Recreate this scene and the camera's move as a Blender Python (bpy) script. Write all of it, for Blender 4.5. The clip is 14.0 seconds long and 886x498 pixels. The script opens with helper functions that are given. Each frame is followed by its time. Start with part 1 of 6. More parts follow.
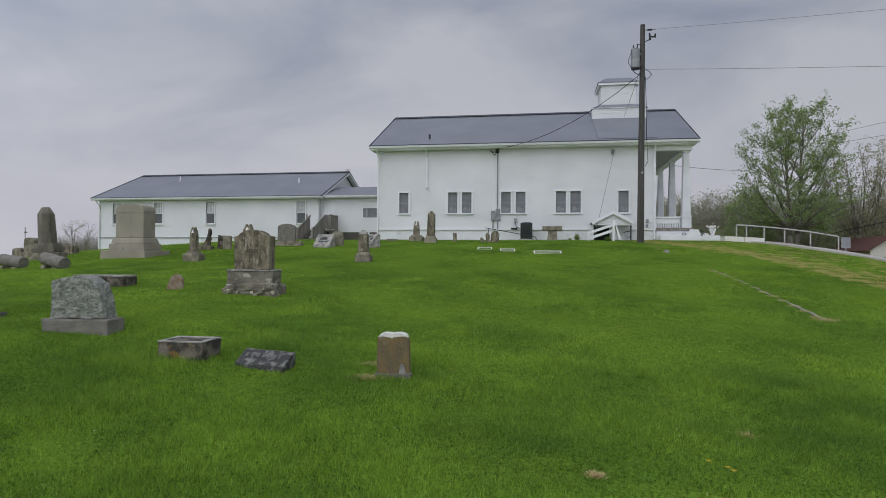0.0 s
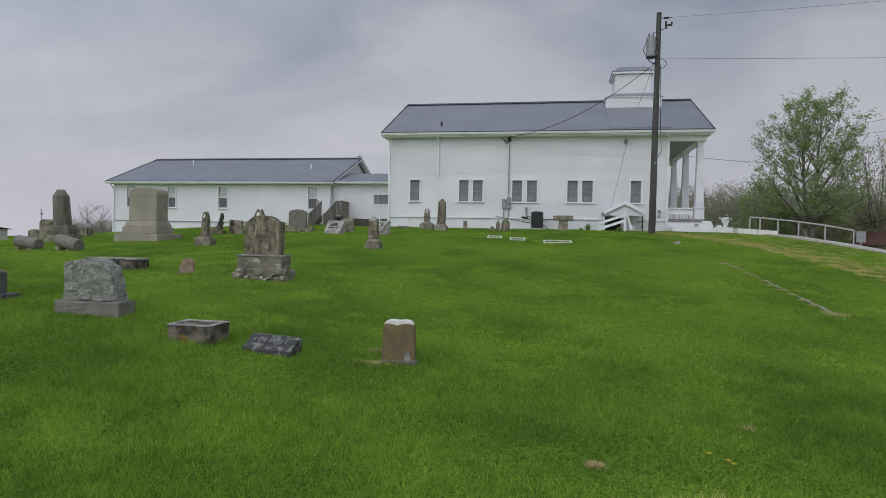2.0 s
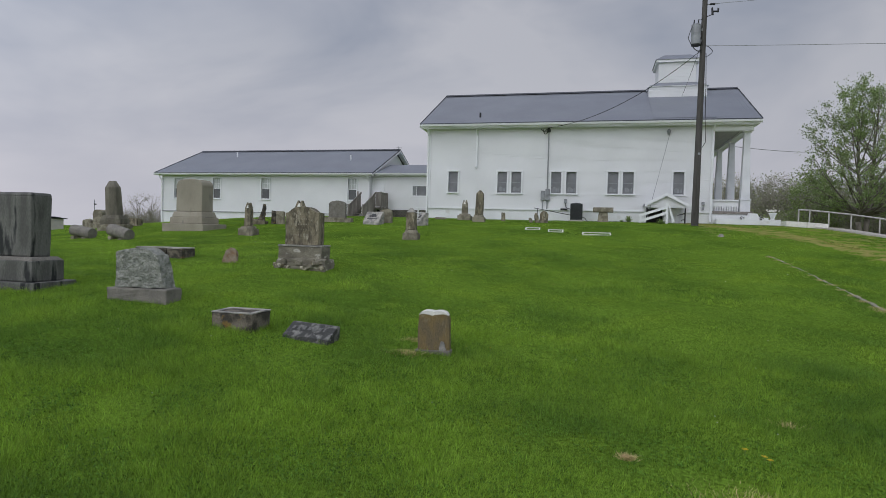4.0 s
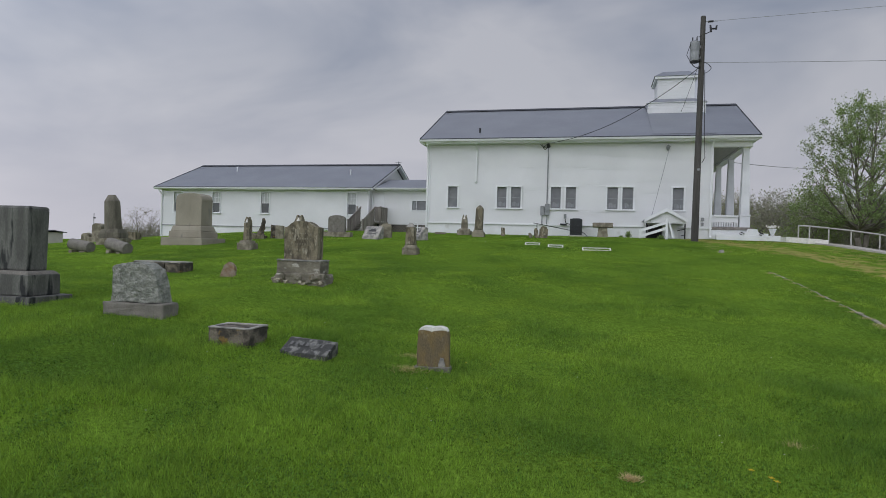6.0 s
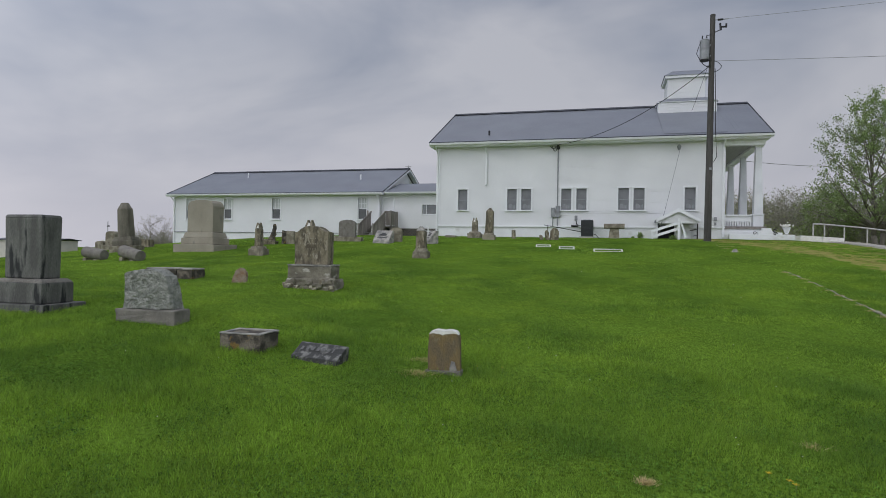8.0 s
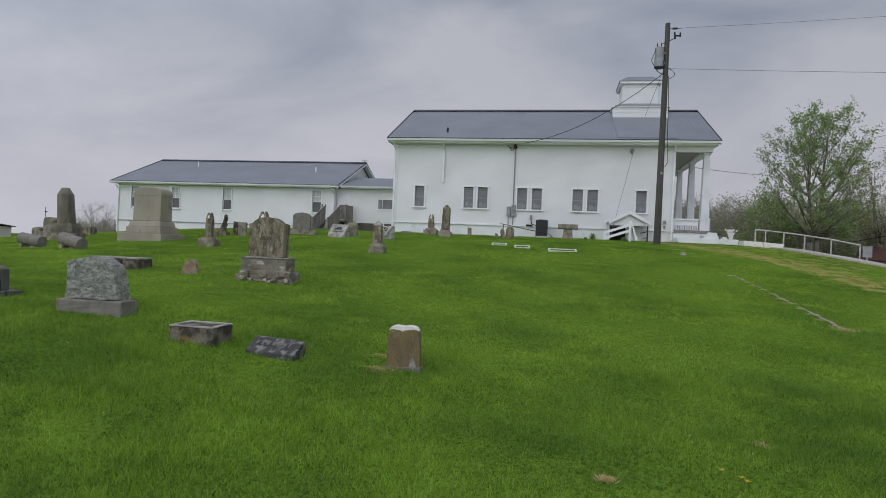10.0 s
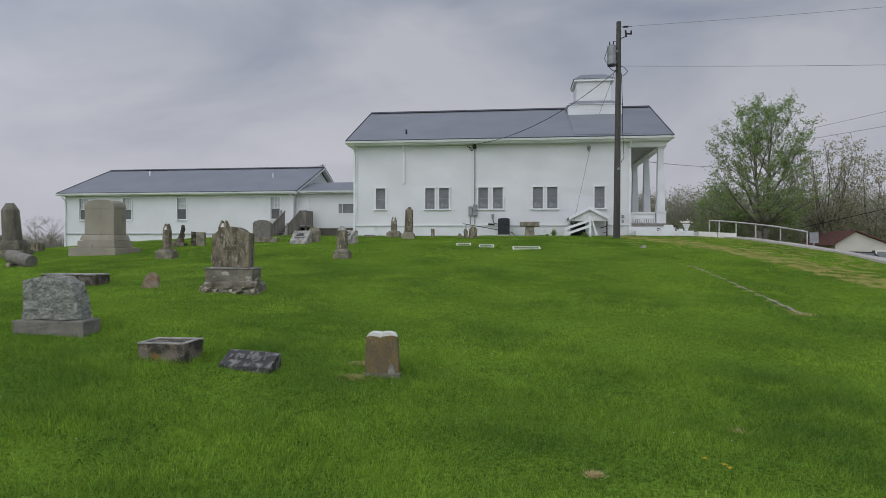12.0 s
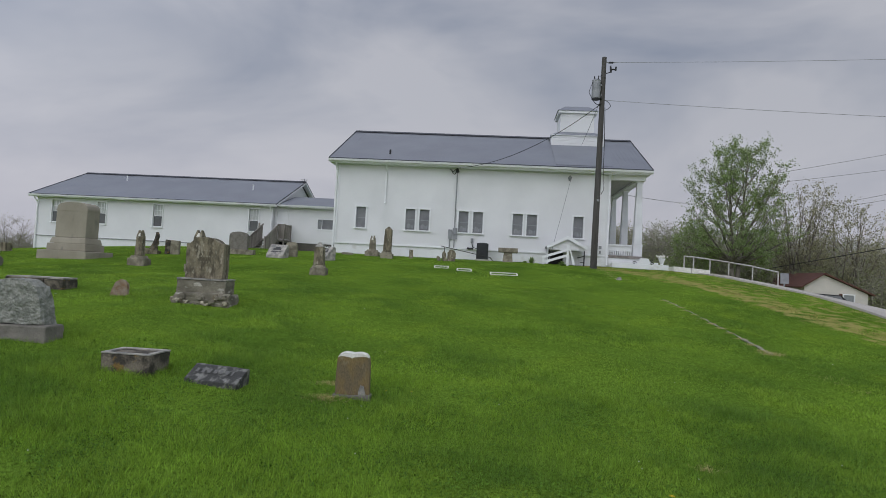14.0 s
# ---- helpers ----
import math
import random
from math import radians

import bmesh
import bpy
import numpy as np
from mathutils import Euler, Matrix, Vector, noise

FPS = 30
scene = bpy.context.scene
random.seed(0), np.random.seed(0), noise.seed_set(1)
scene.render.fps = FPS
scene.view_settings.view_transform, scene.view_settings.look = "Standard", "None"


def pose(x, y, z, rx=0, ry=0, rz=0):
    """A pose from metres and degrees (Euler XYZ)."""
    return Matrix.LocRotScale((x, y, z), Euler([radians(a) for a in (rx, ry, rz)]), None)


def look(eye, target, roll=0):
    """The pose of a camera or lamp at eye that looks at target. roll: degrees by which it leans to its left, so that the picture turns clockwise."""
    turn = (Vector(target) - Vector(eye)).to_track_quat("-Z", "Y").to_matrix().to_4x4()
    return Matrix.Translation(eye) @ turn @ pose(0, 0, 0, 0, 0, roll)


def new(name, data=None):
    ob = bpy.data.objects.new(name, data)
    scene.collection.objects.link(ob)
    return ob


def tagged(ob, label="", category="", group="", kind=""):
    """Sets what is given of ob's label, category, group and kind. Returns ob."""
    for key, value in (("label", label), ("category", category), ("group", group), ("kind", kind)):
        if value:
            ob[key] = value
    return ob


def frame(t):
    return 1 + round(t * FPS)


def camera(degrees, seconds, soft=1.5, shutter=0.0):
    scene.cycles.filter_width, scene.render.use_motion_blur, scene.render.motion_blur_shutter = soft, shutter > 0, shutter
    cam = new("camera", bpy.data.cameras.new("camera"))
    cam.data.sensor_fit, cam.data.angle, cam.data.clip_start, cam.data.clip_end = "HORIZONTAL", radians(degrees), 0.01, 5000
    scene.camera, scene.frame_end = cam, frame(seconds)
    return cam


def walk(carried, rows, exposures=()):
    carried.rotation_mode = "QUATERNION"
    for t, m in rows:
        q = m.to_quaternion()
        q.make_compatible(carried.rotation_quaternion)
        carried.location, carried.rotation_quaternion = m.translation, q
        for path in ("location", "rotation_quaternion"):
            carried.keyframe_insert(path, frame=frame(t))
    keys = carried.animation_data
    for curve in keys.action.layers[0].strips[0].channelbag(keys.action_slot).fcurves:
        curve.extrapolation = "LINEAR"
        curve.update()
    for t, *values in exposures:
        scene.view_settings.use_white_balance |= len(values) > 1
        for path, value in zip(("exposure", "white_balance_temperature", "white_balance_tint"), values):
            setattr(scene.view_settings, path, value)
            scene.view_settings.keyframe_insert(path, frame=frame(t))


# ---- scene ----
cam = camera(72.6, 14.0, 0.85)
PATH = [
    (0, (0.053, -1.639, 1.066), (-0.306, 0.329, 1.09), 0.4),
    (0.5, (0.059, -1.645, 1.062), (-0.294, 0.324, 1.073), 0.7),
    (1, (0.057, -1.628, 1.064), (-0.273, 0.344, 1.064), 1.1),
    (1.5, (0.067, -1.641, 1.078), (-0.257, 0.333, 1.069), 1.3),
    (2, (0.118, -1.649, 1.082), (-0.277, 0.311, 1.064), 1.3),
    (2.5, (0.173, -1.664, 1.081), (-0.26, 0.289, 1.055), 1.5),
    (3, (0.164, -1.698, 1.071), (-0.333, 0.239, 1.028), 1.5),
    (3.2, (0.184, -1.742, 1.076), (-0.333, 0.19, 1.026), 1.4),
    (5.5, (0.152, -1.639, 1.09), (-0.361, 0.294, 1.063), 2.0),
    (6, (0.15, -1.642, 1.09), (-0.368, 0.29, 1.089), 1.8),
    (6.5, (0.145, -1.628, 1.092), (-0.391, 0.299, 1.103), 1.4),
    (7, (0.16, -1.602, 1.087), (-0.396, 0.319, 1.101), 1.0),
    (9.5, (0.138, -1.603, 1.081), (-0.377, 0.329, 1.077), 2.1),
    (10, (0.025, -1.559, 1.068), (-0.378, 0.4, 1.071), 2.5),
    (10.5, (-0.108, -1.508, 1.073), (-0.418, 0.467, 1.077), 2.6),
    (11, (-0.149, -1.56, 1.095), (-0.429, 0.42, 1.099), 2.9),
    (11.5, (-0.16, -1.576, 1.09), (-0.43, 0.405, 1.094), -0.1),
    (12, (-0.164, -1.564, 1.096), (-0.437, 0.417, 1.105), 0.2),
    (12.5, (-0.165, -1.543, 1.103), (-0.422, 0.44, 1.139), 1.1),
    (13, (-0.177, -1.524, 1.095), (-0.412, 0.461, 1.15), 1.8),
    (13.5, (-0.182, -1.522, 1.11), (-0.388, 0.466, 1.181), 2.8),
    (14, (-0.17, -1.535, 1.118), (-0.373, 0.453, 1.201), 3.2),
]
walk(cam, [(t, look(e, g, r)) for t, e, g, r in PATH])

# ---------------------------------------------------------------- world and light
world = bpy.data.worlds.new("sky")
scene.world = world
world.use_nodes = True
wt = world.node_tree
wt.nodes.clear()


def wn(kind, **values):
    n = wt.nodes.new(kind)
    for k, v in values.items():
        n.inputs[k].default_value = v
    return n


SUN_EL, SUN_AZ = radians(42), radians(200)
sky = wt.nodes.new("ShaderNodeTexSky")
sky.sky_type = "NISHITA"
sky.sun_disc = False
sky.sun_elevation, sky.sun_rotation = SUN_EL, SUN_AZ
sky.air_density, sky.dust_density = 1.5, 4.0
coord = wt.nodes.new("ShaderNodeTexCoord")
mapping = wt.nodes.new("ShaderNodeMapping")
mapping.inputs["Scale"].default_value = (1.0, 1.0, 2.6)
wt.links.new(coord.outputs["Generated"], mapping.inputs["Vector"])
clouds = wn("ShaderNodeTexNoise", Scale=1.7, Detail=5.0, Roughness=0.5, Distortion=0.4)
wt.links.new(mapping.outputs["Vector"], clouds.inputs["Vector"])
ramp = wt.nodes.new("ShaderNodeValToRGB")
ramp.color_ramp.elements[0].position, ramp.color_ramp.elements[0].color = 0.38, (0.250, 0.293, 0.392, 1)
ramp.color_ramp.elements[1].position, ramp.color_ramp.elements[1].color = 0.64, (0.535, 0.547, 0.607, 1)
wt.links.new(clouds.outputs["Fac"], ramp.inputs["Fac"])
# the cloud deck is brightest round the veiled sun, and pales towards the horizon
sun_way = (math.sin(SUN_AZ) * math.cos(SUN_EL), math.cos(SUN_AZ) * math.cos(SUN_EL), math.sin(SUN_EL))
dot = wt.nodes.new("ShaderNodeVectorMath")
dot.operation = "DOT_PRODUCT"
dot.inputs[1].default_value = sun_way
wt.links.new(coord.outputs["Generated"], dot.inputs[0])
glow = wt.nodes.new("ShaderNodeMapRange")
glow.interpolation_type = "SMOOTHSTEP"
for k, v in (("From Min", -0.35), ("From Max", 1.0), ("To Min", 1.0), ("To Max", 2.5)):
    glow.inputs[k].default_value = v
wt.links.new(dot.outputs["Value"], glow.inputs["Value"])
sep = wt.nodes.new("ShaderNodeSeparateXYZ")
wt.links.new(coord.outputs["Generated"], sep.inputs["Vector"])
low = wt.nodes.new("ShaderNodeMapRange")
low.interpolation_type = "SMOOTHSTEP"
for k, v in (("From Min", -0.02), ("From Max", 0.30), ("To Min", 0.76), ("To Max", 0.0)):
    low.inputs[k].default_value = v
wt.links.new(sep.outputs["Z"], low.inputs["Value"])
pale = wt.nodes.new("ShaderNodeMix")
pale.data_type = "RGBA"
pale.inputs["B"].default_value = (0.672, 0.657, 0.722, 1)
wt.links.new(low.outputs["Result"], pale.inputs["Factor"])
wt.links.new(ramp.outputs["Color"], pale.inputs["A"])
west = wt.nodes.new("ShaderNodeMapRange")
for k, v in (("From Min", 0.25), ("From Max", -0.75), ("To Min", 1.09), ("To Max", 1.20)):
    west.inputs[k].default_value = v
wt.links.new(sep.outputs["X"], west.inputs["Value"])
lift = wt.nodes.new("ShaderNodeMath")
lift.operation = "MULTIPLY"
wt.links.new(glow.outputs["Result"], lift.inputs[0])
wt.links.new(west.outputs["Result"], lift.inputs[1])
deck = wn("ShaderNodeBackground")
wt.links.new(pale.outputs["Result"], deck.inputs["Color"])
wt.links.new(lift.outputs["Value"], deck.inputs["Strength"])
blue = wn("ShaderNodeBackground", Strength=0.05)
wt.links.new(sky.outputs["Color"], blue.inputs["Color"])
both = wn("ShaderNodeMixShader", Fac=0.9)
wt.links.new(blue.outputs["Background"], both.inputs[1])
wt.links.new(deck.outputs["Background"], both.inputs[2])
out = wt.nodes.new("ShaderNodeOutputWorld")
wt.links.new(both.outputs["Shader"], out.inputs["Surface"])

lamp = bpy.data.lights.new("sun", "SUN")
lamp.energy, lamp.angle, lamp.color = 0.6, radians(50), (1.0, 0.97, 0.93)
sun = new("sun", lamp)
sun.matrix_world = look(Vector(sun_way) * 80, (0, 0, 0))
scene.view_settings.exposure = -0.3


# ---------------------------------------------------------------- materials
def material(name, base, rough=0.8, metal=0.0, second=None, scale=3.0, low=0.35, high=0.65, fine=60.0, fine_amount=0.25,
             bump=0.3, bump_scale=None, stain=None, stain_scale=1.2, stain_low=0.55, stain_high=0.7, per_object=0.0, per_island=0.0,
             stretch=(1, 1, 1), distance=0.01, spec=0.5):
    """Two-scale procedural surface: broad patches, fine grain, optional stains, in metres."""
    m = bpy.data.materials.new(name)
    m.use_nodes = True
    nt = m.node_tree
    b = nt.nodes["Principled BSDF"]
    b.inputs["Roughness"].default_value, b.inputs["Metallic"].default_value = rough, metal
    b.inputs["Specular IOR Level"].default_value = spec
    tc = nt.nodes.new("ShaderNodeNewGeometry")
    mp = nt.nodes.new("ShaderNodeMapping")
    mp.inputs["Scale"].default_value = stretch
    nt.links.new(tc.outputs["Position"], mp.inputs["Vector"])

    def tex(s, detail):
        n = nt.nodes.new("ShaderNodeTexNoise")
        n.inputs["Scale"].default_value, n.inputs["Detail"].default_value = s, detail
        nt.links.new(mp.outputs["Vector"], n.inputs["Vector"])
        return n

    def span(src, a, z, to0=0.0, to1=1.0):
        n = nt.nodes.new("ShaderNodeMapRange")
        for k, v in (("From Min", a), ("From Max", z), ("To Min", to0), ("To Max", to1)):
            n.inputs[k].default_value = v
        nt.links.new(src, n.inputs["Value"])
        return n.outputs["Result"]

    def mix(fac, a, c):
        n = nt.nodes.new("ShaderNodeMix")
        n.data_type = "RGBA"
        nt.links.new(fac, n.inputs["Factor"])
        for k, v in (("A", a), ("B", c)):
            if isinstance(v, tuple):
                n.inputs[k].default_value = (*v, 1)
            else:
                nt.links.new(v, n.inputs[k])
        return n.outputs["Result"]

    second = second or tuple(c * 0.75 for c in base)
    col = mix(span(tex(scale, 4).outputs["Fac"], low, high), base, second)
    if stain:
        col = mix(span(tex(stain_scale, 5).outputs["Fac"], stain_low, stain_high), col, stain)
    grain = tex(fine, 3)
    hsv = nt.nodes.new("ShaderNodeHueSaturation")
    nt.links.new(col, hsv.inputs["Color"])
    value = span(grain.outputs["Fac"], 0.25, 0.75, 1 - fine_amount, 1 + fine_amount)
    for amount, src in ((per_object, "ob"), (per_island, "isl")):
        if amount:
            n = nt.nodes.new("ShaderNodeObjectInfo" if src == "ob" else "ShaderNodeNewGeometry")
            r = span(n.outputs["Random" if src == "ob" else "Random Per Island"], 0, 1, 1 - amount, 1 + amount)
            mul = nt.nodes.new("ShaderNodeMath")
            mul.operation = "MULTIPLY"
            nt.links.new(value, mul.inputs[0])
            nt.links.new(r, mul.inputs[1])
            value = mul.outputs["Value"]
    nt.links.new(value, hsv.inputs["Value"])
    nt.links.new(hsv.outputs["Color"], b.inputs["Base Color"])
    if bump:
        bp = nt.nodes.new("ShaderNodeBump")
        bp.inputs["Strength"].default_value, bp.inputs["Distance"].default_value = bump, distance
        h = tex(bump_scale, 4) if bump_scale else grain
        nt.links.new(h.outputs["Fac"], bp.inputs["Height"])
        nt.links.new(bp.outputs["Normal"], b.inputs["Normal"])
    return m


def thin_leaf(m, share):
    """Lets a share of the light through a thin leaf or blade."""
    nt = m.node_tree
    b = nt.nodes["Principled BSDF"]
    through_it = nt.nodes.new("ShaderNodeBsdfTranslucent")
    nt.links.new(b.inputs["Base Color"].links[0].from_socket, through_it.inputs["Color"])
    blend = nt.nodes.new("ShaderNodeMixShader")
    blend.inputs["Fac"].default_value = share
    nt.links.new(b.outputs["BSDF"], blend.inputs[1])
    nt.links.new(through_it.outputs["BSDF"], blend.inputs[2])
    nt.links.new(blend.outputs["Shader"], nt.nodes["Material Output"].inputs["Surface"])
    return m


SIDING = material("white_siding", (0.755, 0.76, 0.765), 0.55, second=(0.70, 0.705, 0.71), scale=0.6, fine=25, fine_amount=0.03, bump=0.05)
SKIRT = material("painted_block", (0.80, 0.81, 0.82), 0.7, second=(0.72, 0.73, 0.73), scale=1.1, fine=18, fine_amount=0.05, bump=0.2,
                 stain=(0.60, 0.59, 0.56), stain_scale=1.5, stain_low=0.62, stain_high=0.75)
TRIM = material("white_trim", (0.82, 0.83, 0.84), 0.5, second=(0.76, 0.77, 0.78), scale=1.5, fine=30, fine_amount=0.03, bump=0.05)
COLUMN = material("column_paint", (0.72, 0.73, 0.75), 0.6, second=(0.64, 0.65, 0.67), scale=1.5, fine=30, fine_amount=0.04, bump=0.1)
# ceiling grey is darkened to include the shading under the porch roof
PORCH_CEILING = material("shade_greyed_boards", (0.46, 0.45, 0.43), 0.7, second=(0.38, 0.37, 0.355), scale=2, fine=30, fine_amount=0.08, stretch=(6, 0.5, 1), bump=0.1)
ROOF = material("blue_grey_metal", (0.21, 0.222, 0.248), 0.42, metal=0.1, second=(0.18, 0.19, 0.215), scale=0.5, fine=8, fine_amount=0.06, bump=0.05)
ROOF_TRIM = material("dark_ridge_metal", (0.05, 0.055, 0.068), 0.45, metal=0.25, scale=2, fine=10, fine_amount=0.06, bump=0.05)
BLIND = material("white_blind", (0.55, 0.56, 0.56), 0.8, second=(0.47, 0.48, 0.48), scale=2, fine=30, fine_amount=0.05)
GLASS_DARK = material("window_screen", (0.20, 0.205, 0.215), 0.35, second=(0.15, 0.155, 0.165), scale=2, fine=80, fine_amount=0.08, bump=0.0)
SASH_DARK = material("dark_sash_glass", (0.095, 0.10, 0.10), 0.3, second=(0.07, 0.074, 0.075), scale=2, fine=60, fine_amount=0.08, bump=0.0)
CURTAIN = material("pale_curtain", (0.30, 0.31, 0.32), 0.9, second=(0.20, 0.21, 0.22), scale=5, fine=40, fine_amount=0.1, stretch=(4, 1, 0.4))
# near-black that paints in the shade of unlit rooms and hollows
SHADE_BLACK = material("shade_black", (0.03, 0.03, 0.032), 0.9, scale=1, bump=0)
WOOD_POLE = material("creosote_pole", (0.085, 0.079, 0.072), 0.85, second=(0.055, 0.051, 0.046), scale=5, fine=50, fine_amount=0.3, stretch=(1, 1, 0.06), bump=0.5)
GREY_METAL = material("grey_metal", (0.30, 0.31, 0.32), 0.5, metal=0.2, scale=4, fine=40, fine_amount=0.08, bump=0.1)
BLACK = material("black_rubber", (0.018, 0.018, 0.02), 0.6, scale=5, fine=40, bump=0.1)
AC_METAL = material("dark_green_metal", (0.022, 0.03, 0.03), 0.5, metal=0.1, scale=4, fine=60, fine_amount=0.15, bump=0.1)
GREY_WOOD = material("weathered_wood", (0.29, 0.265, 0.235), 0.85, second=(0.19, 0.17, 0.15), scale=4, fine=40, fine_amount=0.2, stretch=(1, 1, 0.2), per_object=0.12)
CONCRETE = material("concrete", (0.44, 0.415, 0.37), 0.9, second=(0.34, 0.32, 0.28), scale=0.9, fine=40, fine_amount=0.12, bump=0.3)
GRAVEL = material("pale_gravel", (0.48, 0.445, 0.395), 0.95, second=(0.38, 0.35, 0.31), scale=0.7, fine=30, fine_amount=0.2, bump=0.5)
STEEL = material("pale_pipe", (0.50, 0.49, 0.46), 0.5, metal=0.3, second=(0.40, 0.38, 0.35), scale=5, fine=40, fine_amount=0.1)
EDGING = material("pale_edging_stone", (0.35, 0.335, 0.25), 0.95, second=(0.18, 0.175, 0.12), scale=7, fine=40, fine_amount=0.3, bump=0.6)
LIME = material("weathered_limestone", (0.30, 0.272, 0.205), 0.95, second=(0.175, 0.155, 0.112), scale=4, low=0.42, high=0.58, fine=50, fine_amount=0.35, bump=0.9,
                stain=(0.135, 0.12, 0.088), stain_scale=5, stain_low=0.5, stain_high=0.7)
LIME_DARK = material("lichened_sandstone", (0.240, 0.208, 0.142), 0.95, second=(0.105, 0.090, 0.062), scale=5, low=0.42, high=0.58, fine=55, fine_amount=0.4, bump=0.9,
                     stain=(0.34, 0.31, 0.235), stain_scale=9, stain_low=0.58, stain_high=0.66, stretch=(1.4, 1.4, 0.6))
LICHEN = material("lichen_brown_stone", (0.195, 0.140, 0.062), 0.95, second=(0.150, 0.118, 0.068), scale=6, low=0.42, high=0.58, fine=70, fine_amount=0.35, bump=0.7,
                  stain=(0.27, 0.24, 0.17), stain_scale=8, stain_low=0.60, stain_high=0.74, stretch=(1.4, 1.4, 0.6))
LIME_STREAKED = material("streaked_limestone", (0.150, 0.135, 0.103), 0.95, second=(0.235, 0.215, 0.165), scale=4, low=0.42, high=0.6, fine=50, fine_amount=0.35, bump=0.8,
                         stain=(0.44, 0.42, 0.36), stain_scale=5, stain_low=0.58, stain_high=0.66, stretch=(1, 1, 1.8))
OBELISK = material("streaked_obelisk", (0.195, 0.180, 0.140), 0.9, second=(0.095, 0.085, 0.064), scale=3, fine=50, fine_amount=0.2, stretch=(1, 1, 0.3), bump=0.4)
RUBBLE = material("broken_limestone", (0.48, 0.44, 0.34), 0.95, second=(0.15, 0.125, 0.085), scale=11, low=0.42, high=0.58, fine=60, fine_amount=0.4, bump=0.9)
WHITE_STONE = material("bleached_marble", (0.80, 0.785, 0.73), 0.9, second=(0.66, 0.64, 0.58), scale=12, fine=60, fine_amount=0.15, bump=0.5)
GRANITE = material("grey_granite", (0.315, 0.318, 0.28), 0.85, second=(0.20, 0.21, 0.178), scale=9, low=0.42, high=0.58, fine=90, fine_amount=0.5, bump=0.9, bump_scale=16, distance=0.09)
GRANITE_BASE = material("granite_base", (0.225, 0.208, 0.178), 0.9, second=(0.145, 0.135, 0.115), scale=5, fine=80, fine_amount=0.3, bump=0.6, bump_scale=25, distance=0.02)
BLACK_STONE = material("dark_slate_marker", (0.048, 0.048, 0.044), 0.85, second=(0.200, 0.198, 0.178), scale=9, low=0.48, high=0.62, fine=60, fine_amount=0.3, bump=0.5,
                       stain=(0.24, 0.24, 0.23), stain_scale=11, stain_low=0.62, stain_high=0.7)
OLD_BLOCK = material("stained_block", (0.050, 0.044, 0.034), 0.95, second=(0.185, 0.160, 0.122), scale=5, low=0.44, high=0.60, fine=50, fine_amount=0.45, bump=0.9,
                     stain=(0.21, 0.135, 0.04), stain_scale=7, stain_low=0.60, stain_high=0.68)
BLOCK_TOP = material("pale_block_top", (0.44, 0.415, 0.36), 0.95, second=(0.20, 0.195, 0.185), scale=6, fine=50, fine_amount=0.2)
GREY_STONE = material("grey_monument", (0.33, 0.30, 0.235), 0.9, second=(0.27, 0.245, 0.19), scale=1.5, fine=60, fine_amount=0.12, bump=0.25,
                      stain=(0.15, 0.145, 0.13), stain_scale=2.0, stain_low=0.6, stain_high=0.75, stretch=(1, 1, 0.5))
DARK_STONE = material("dark_streaked_granite", (0.080, 0.080, 0.071), 0.7, second=(0.168, 0.167, 0.150), scale=2.6, low=0.40, high=0.62, fine=60, fine_amount=0.3, bump=0.3,
                      stain=(0.014, 0.016, 0.016), stain_scale=2.6, stain_low=0.56, stain_high=0.63, stretch=(1.6, 1.6, 0.36))
PINK_STONE = material("red_lichen_stone", (0.34, 0.29, 0.225), 0.95, second=(0.25, 0.155, 0.09), scale=11, fine=60, fine_amount=0.25, bump=0.5)
SCRIPT = material("cut_marks", (0.07, 0.07, 0.07), 0.9, scale=20, bump=0)
PALE_MARK = material("pale_cut_marks", (0.16, 0.16, 0.15), 0.9, scale=20, bump=0)
ROOF_RED = material("red_brown_shingle", (0.13, 0.055, 0.04), 0.9, second=(0.10, 0.045, 0.035), scale=2, fine=30, fine_amount=0.2)
CREAM = material("cream_wall", (0.62, 0.58, 0.52), 0.8, second=(0.55, 0.52, 0.47), scale=1, fine=20, fine_amount=0.05)
BARK = material("grey_bark", (0.20, 0.18, 0.15), 0.95, second=(0.13, 0.115, 0.095), scale=3, fine=25, fine_amount=0.3, stretch=(1, 1, 0.2), bump=0.8)
TWIG = material("bare_twig", (0.27, 0.245, 0.19), 0.95, scale=1, fine=10, fine_amount=0.1, bump=0)
LEAF = material("spring_leaf", (0.265, 0.355, 0.125), 0.7, second=(0.205, 0.290, 0.100), scale=0.6, fine=4, fine_amount=0.15, per_island=0.35, bump=0)
LEAF_PALE = material("pale_spring_leaf", (0.345, 0.335, 0.180), 0.7, second=(0.270, 0.275, 0.140), scale=0.6, fine=4, fine_amount=0.15, per_island=0.35, bump=0)
LEAF_BRIGHT = material("young_green_leaf", (0.260, 0.345, 0.110), 0.7, second=(0.205, 0.29, 0.09), scale=0.6, fine=4, fine_amount=0.15, per_island=0.35, bump=0)
for leafy in (LEAF, LEAF_PALE, LEAF_BRIGHT):
    thin_leaf(leafy, 0.4)
YELLOW = material("yellow_petal", (0.75, 0.50, 0.02), 0.7, scale=20, bump=0)
EARTHY = material("matted_clippings", (0.44, 0.32, 0.14), 0.95, second=(0.26, 0.19, 0.09), scale=40, fine=120, fine_amount=0.4, bump=0.8)
STRAW = material("dry_grass", (0.62, 0.52, 0.25), 0.95, second=(0.46, 0.38, 0.17), scale=20, fine=60, fine_amount=0.3, bump=0.5)


